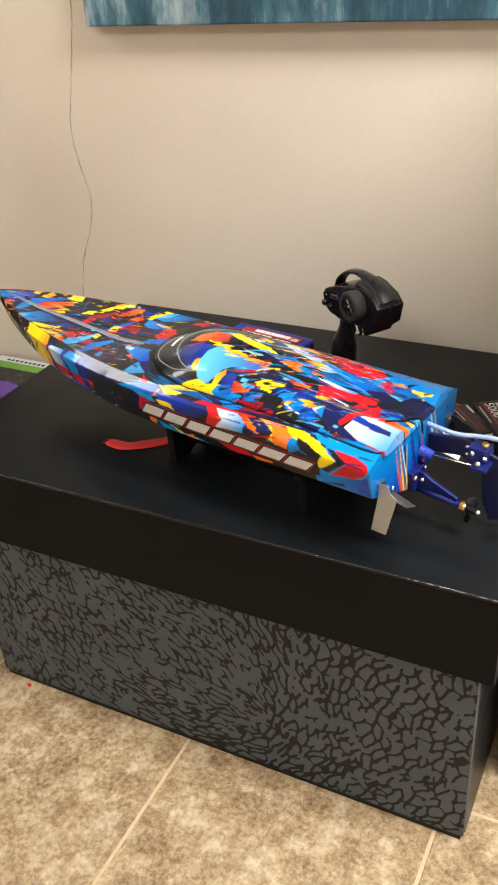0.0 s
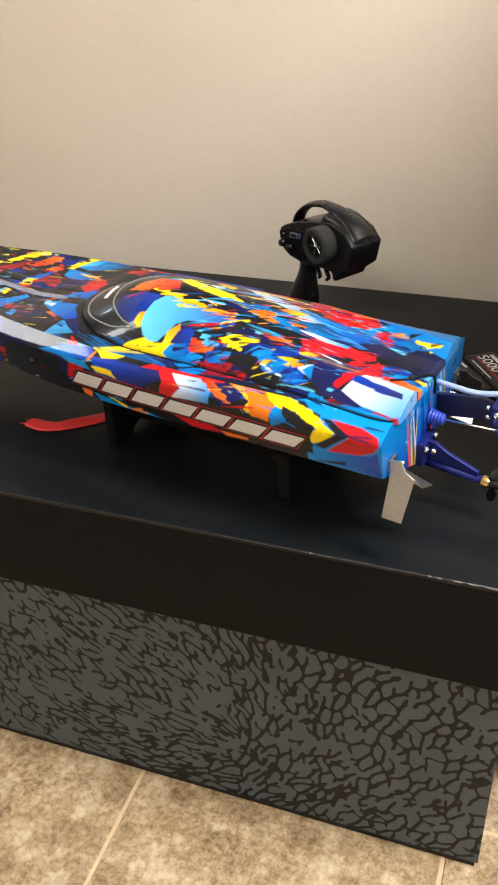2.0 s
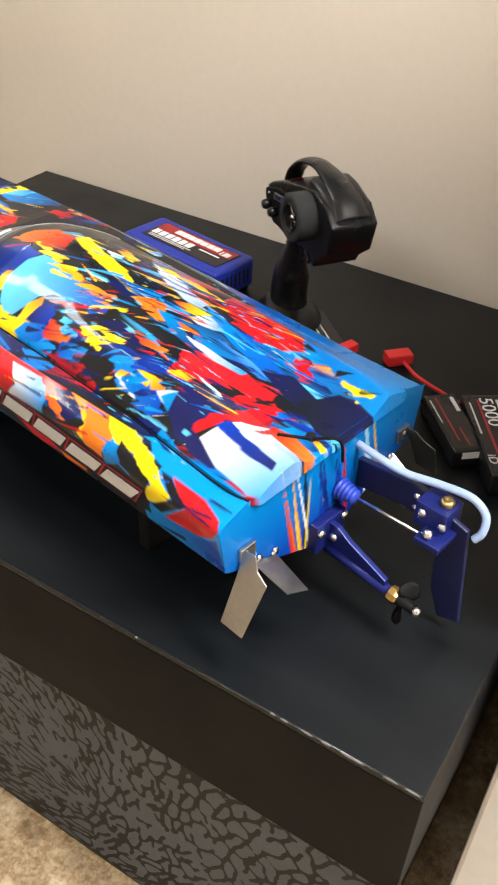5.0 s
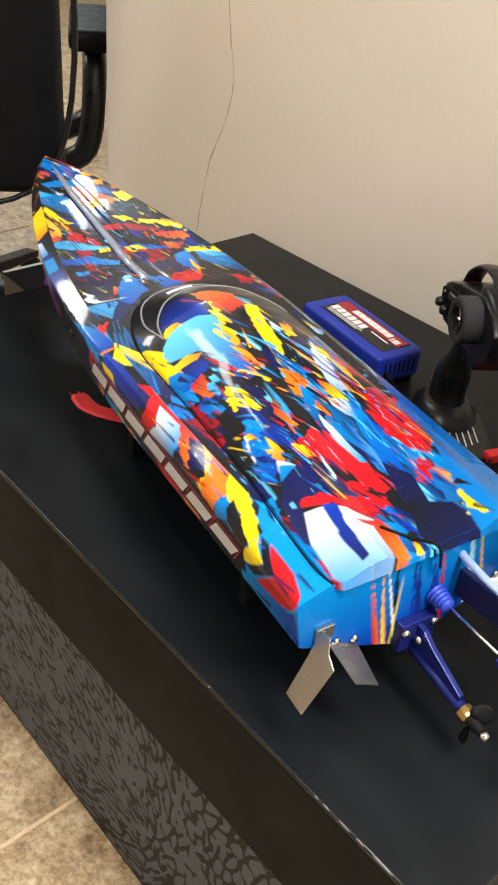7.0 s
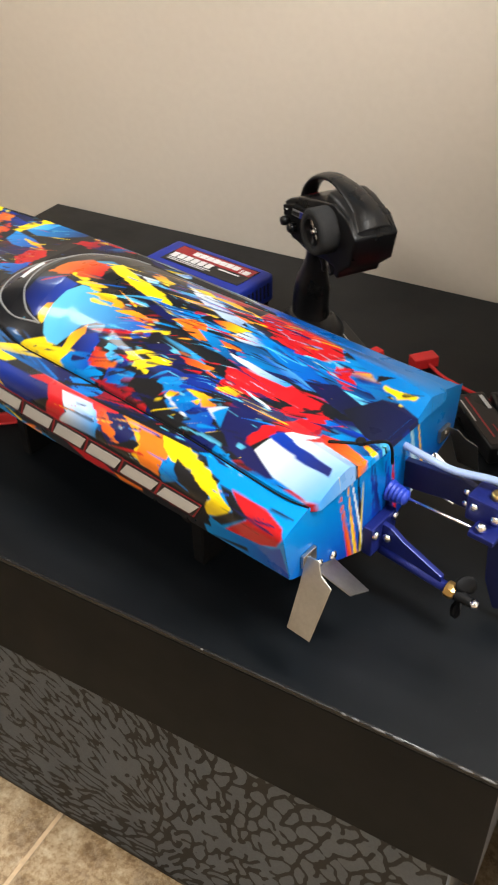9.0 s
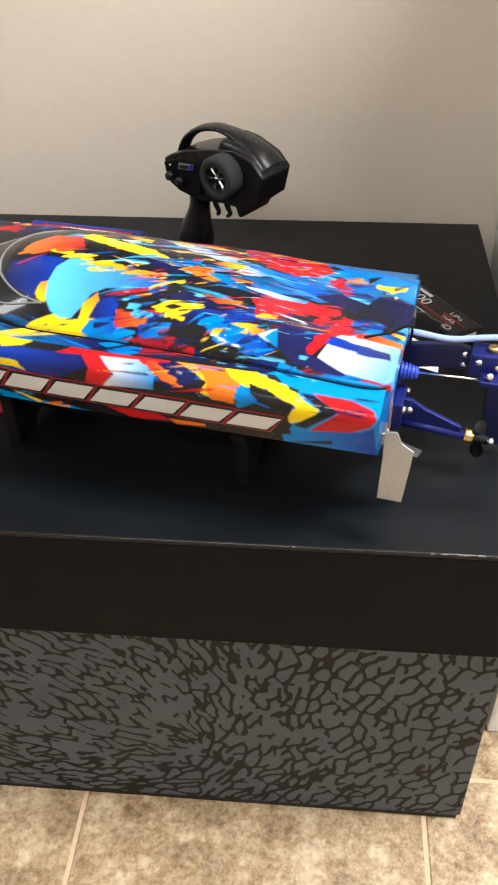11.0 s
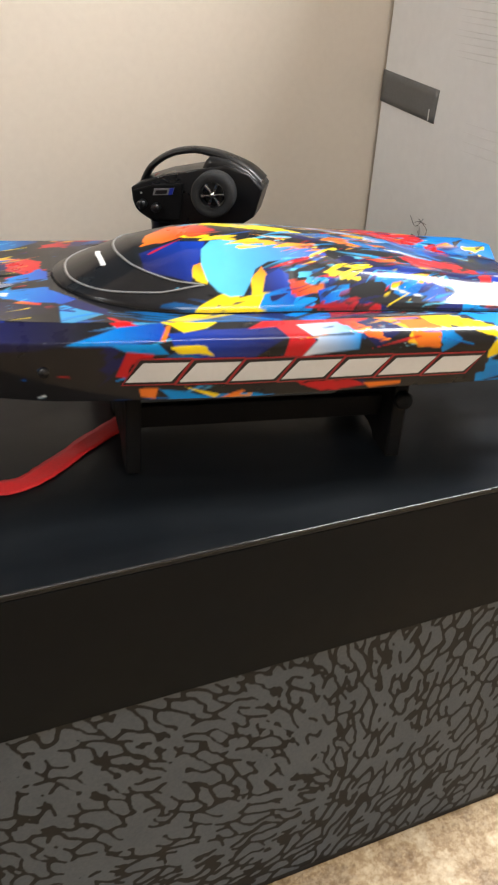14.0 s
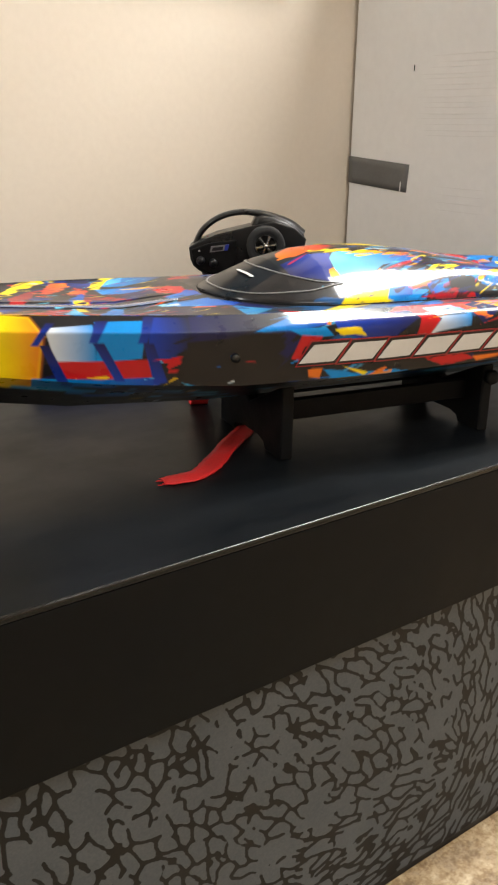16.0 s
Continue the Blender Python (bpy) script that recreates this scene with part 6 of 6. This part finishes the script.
part("plug", block(-0.016, 0.016, -0.009, 0.009, 0.0, 0.014, 0.002), M_RED, pl, "red plastic plug", at=pose(0.004, 0.492, 0.001, 0, 0, 48))
part("plug", block(-0.012, 0.012, -0.007, 0.007, 0.0, 0.012, 0.002), M_RED, pl, "red plastic plug", at=pose(-0.055, 0.476, 0.001, 0, 0, 70))
part("red_wire", tube([(0.014, 0.486, 0.008), (0.035, 0.472, 0.006), (0.060, 0.464, 0.004), (0.088, 0.452, 0.006), (0.104, 0.437, 0.012)], 0.0023, seg=8), M_RED, pl, "", True)
part("black_wire", tube([(-0.055, 0.468, 0.006), (-0.035, 0.44, 0.004), (0.0, 0.425, 0.004), (0.05, 0.43, 0.004), (0.085, 0.428, 0.010)], 0.0023, seg=8), M_MATTE, pl, "", True)

# flat black battery-like pack with white label lines, lying behind the boat
pk = thing("lined_pack", pose(-0.105, 0.485, TOP, 0, 0, -42), "flat black battery-like pack with white label lines", "leaflet")
part("cover", block(-0.05, 0.05, -0.028, 0.028, 0, 0.006, 0.0015), M_PLASTIC, pk)
for k in range(5):
    part("printed_line", block(-0.040, 0.040 - 0.006 * k, -0.020 + 0.008 * k, -0.0185 + 0.008 * k, 0.006, 0.0064), M_GREYP, pk)

# ---- printed carton on the floor beside the table ----
pc = thing("printed_carton", pose(-1.20, 0.43, 0), "black printed carton with a green and purple lid", "carton")
part("body", block(0, 0.40, 0, 0.255, 0, 0.318, 0.004), M_INK, pc)
lid = part("lid", block(-0.004, 0.404, -0.004, 0.256, 0.3183, 0.335, 0.003), M_INK, pc, "black lid with green and purple print")
part("green_band", block(0.01, 0.398, 0.196, 0.226, 0.3351, 0.3354), M_GREEN, lid)
part("white_band", block(0.01, 0.398, 0.2262, 0.252, 0.3351, 0.3354), M_GREYP, lid)
for k in range(9):
    part("label_bar", block(0.045 + 0.014 * k, 0.054 + 0.014 * k, 0.232, 0.241, 0.3355, 0.3357), M_INK, lid)
bm = bmesh.new()
bmesh.ops.create_circle(bm, cap_ends=True, segments=40, radius=0.06, matrix=Matrix.Translation((0.13, 0.085, 0.3353)) @ Matrix.Diagonal((1.2, 0.8, 1, 1)))
ex = bmesh.ops.extrude_face_region(bm, geom=bm.faces[:])
for v in (e for e in ex["geom"] if isinstance(e, bmesh.types.BMVert)):
    v.co.z += 0.0003
part("purple_disc", bm, M_PURPLE, lid)
part("pale_rule", block(0.0, 0.008, 0.0, 0.19, 0.3352, 0.3355), M_GREYP, lid)

bead = lathe([(0, 0), (0.003, 0.0005), (0.0042, 0.003), (0.003, 0.0058), (0, 0.0064)], 14, m=pose(-0.638, 0.008, 0))
tagged(part("red_bead", bead, M_RED, None, "", True), "small red plastic bead on the floor tiles", "bead")


# ---- office chairs in the room beyond ----
def office_chair(m, label):
    c = thing("office_chair", m, label, "chair", "office chairs")
    for k in range(5):
        a = 72 * k + 20
        leg = part("base_leg", slab([(0.02, 0.075), (0.30, 0.055), (0.305, 0.075), (0.02, 0.115)], 0.045, pose(0, 0, 0, 0, 0, a), 0.006, 2), M_PLASTIC, c)
        part("caster", lathe([(0, -0.022), (0.022, -0.022), (0.027, -0.016), (0.027, 0.016), (0.022, 0.022), (0, 0.022)], 18, m=pose(0, 0, 0, 0, 0, a) @ pose(0.29, 0, 0.027, 90, 0, 0)), M_PLASTIC, leg, "", True)
    part("gas_post", rod((0, 0, 0.10), (0, 0, 0.42), 0.028, 0.022, 20), M_CHROME, c, "", True)
    part("seat", block(-0.26, 0.26, -0.26, 0.27, 0.42, 0.53, 0.045, 4), M_LEATHER, c, "padded black leather seat", True)
    bk = part("backrest", block(-0.285, 0.285, -0.05, 0.06, 0.0, 0.78, 0.05, 4), M_LEATHER, c, "tall padded black leather backrest", True, pose(0, 0.30, 0.46, -10, 0, 0))
    part("back_piping", tube([(-0.25, 0.058, 0.05), (-0.25, 0.058, 0.70), (0.25, 0.058, 0.70), (0.25, 0.058, 0.05)], 0.006, seg=8, n=10, closed=True, up=(0, 1, 0)), M_PLASTIC, bk, "", True)
    for sx in (-1, 1):
        arm = part("armrest", block(sx * 0.345 - 0.05, sx * 0.345 + 0.05, -0.18, 0.16, 0.70, 0.745, 0.018, 3), M_MATTE, c, "", True)
        part("arm_bracket", tube([(sx * 0.24, -0.10, 0.45), (sx * 0.345, -0.13, 0.50), (sx * 0.35, -0.13, 0.64), (sx * 0.345, -0.02, 0.70), (sx * 0.35, 0.12, 0.66), (sx * 0.33, 0.16, 0.50), (sx * 0.24, 0.14, 0.45)], 0.027, seg=10, n=6), M_PLASTIC, arm, "", True)
    return c


office_chair(pose(-1.68, 0.55, 0, 0, 0, -122), "black leather office chair turned away, on casters")
office_chair(pose(-4.0, 2.75, 0, 0, 0, -35), "black leather office chair with padded loop arms")

# ---- tiled floor ----
floor = tagged(part("floor", block(-6.5, 2.5, -3.5, 4.5, -0.06, -0.0025), M_GROUT), "tan mottled ceramic floor tiles with sandy grout", "floor", kind="structure")
STEP, GAP = 0.46, 0.0065
bm = block(-STEP / 2 + GAP / 2, STEP / 2 - GAP / 2, -STEP / 2 + GAP / 2, STEP / 2 - GAP / 2, -0.012, 0.0, 0.0015, 1)
tile_mesh = bpy.data.meshes.new("tile")
bm.to_mesh(tile_mesh)
bm.free()
tile_mesh.materials.append(M_TILE)
rest = []
for i in range(-14, 6):
    for j in range(-8, 10):
        x, y = -0.278 + STEP * (i + 0.5), 0.079 + STEP * (j + 0.5)
        if not (-6.5 < x < 2.4 and -3.4 < y < 4.4):
            continue
        if -4.3 < x < 1.7 and -1.9 < y < 3.2:
            t = new("tile", tile_mesh)
            t.parent = floor
            t.matrix_basis = pose(x, y, random.uniform(-0.0004, 0.0))
        else:
            rest.append((x, y))
bm = bmesh.new()
for x, y in rest:
    block(x - STEP / 2 + GAP / 2, x + STEP / 2 - GAP / 2, y - STEP / 2 + GAP / 2, y + STEP / 2 - GAP / 2, -0.012, 0.0, 0.0, 1, bm)
tagged(part("outer_tiles", bm, M_TILE, floor), kind="stuff")
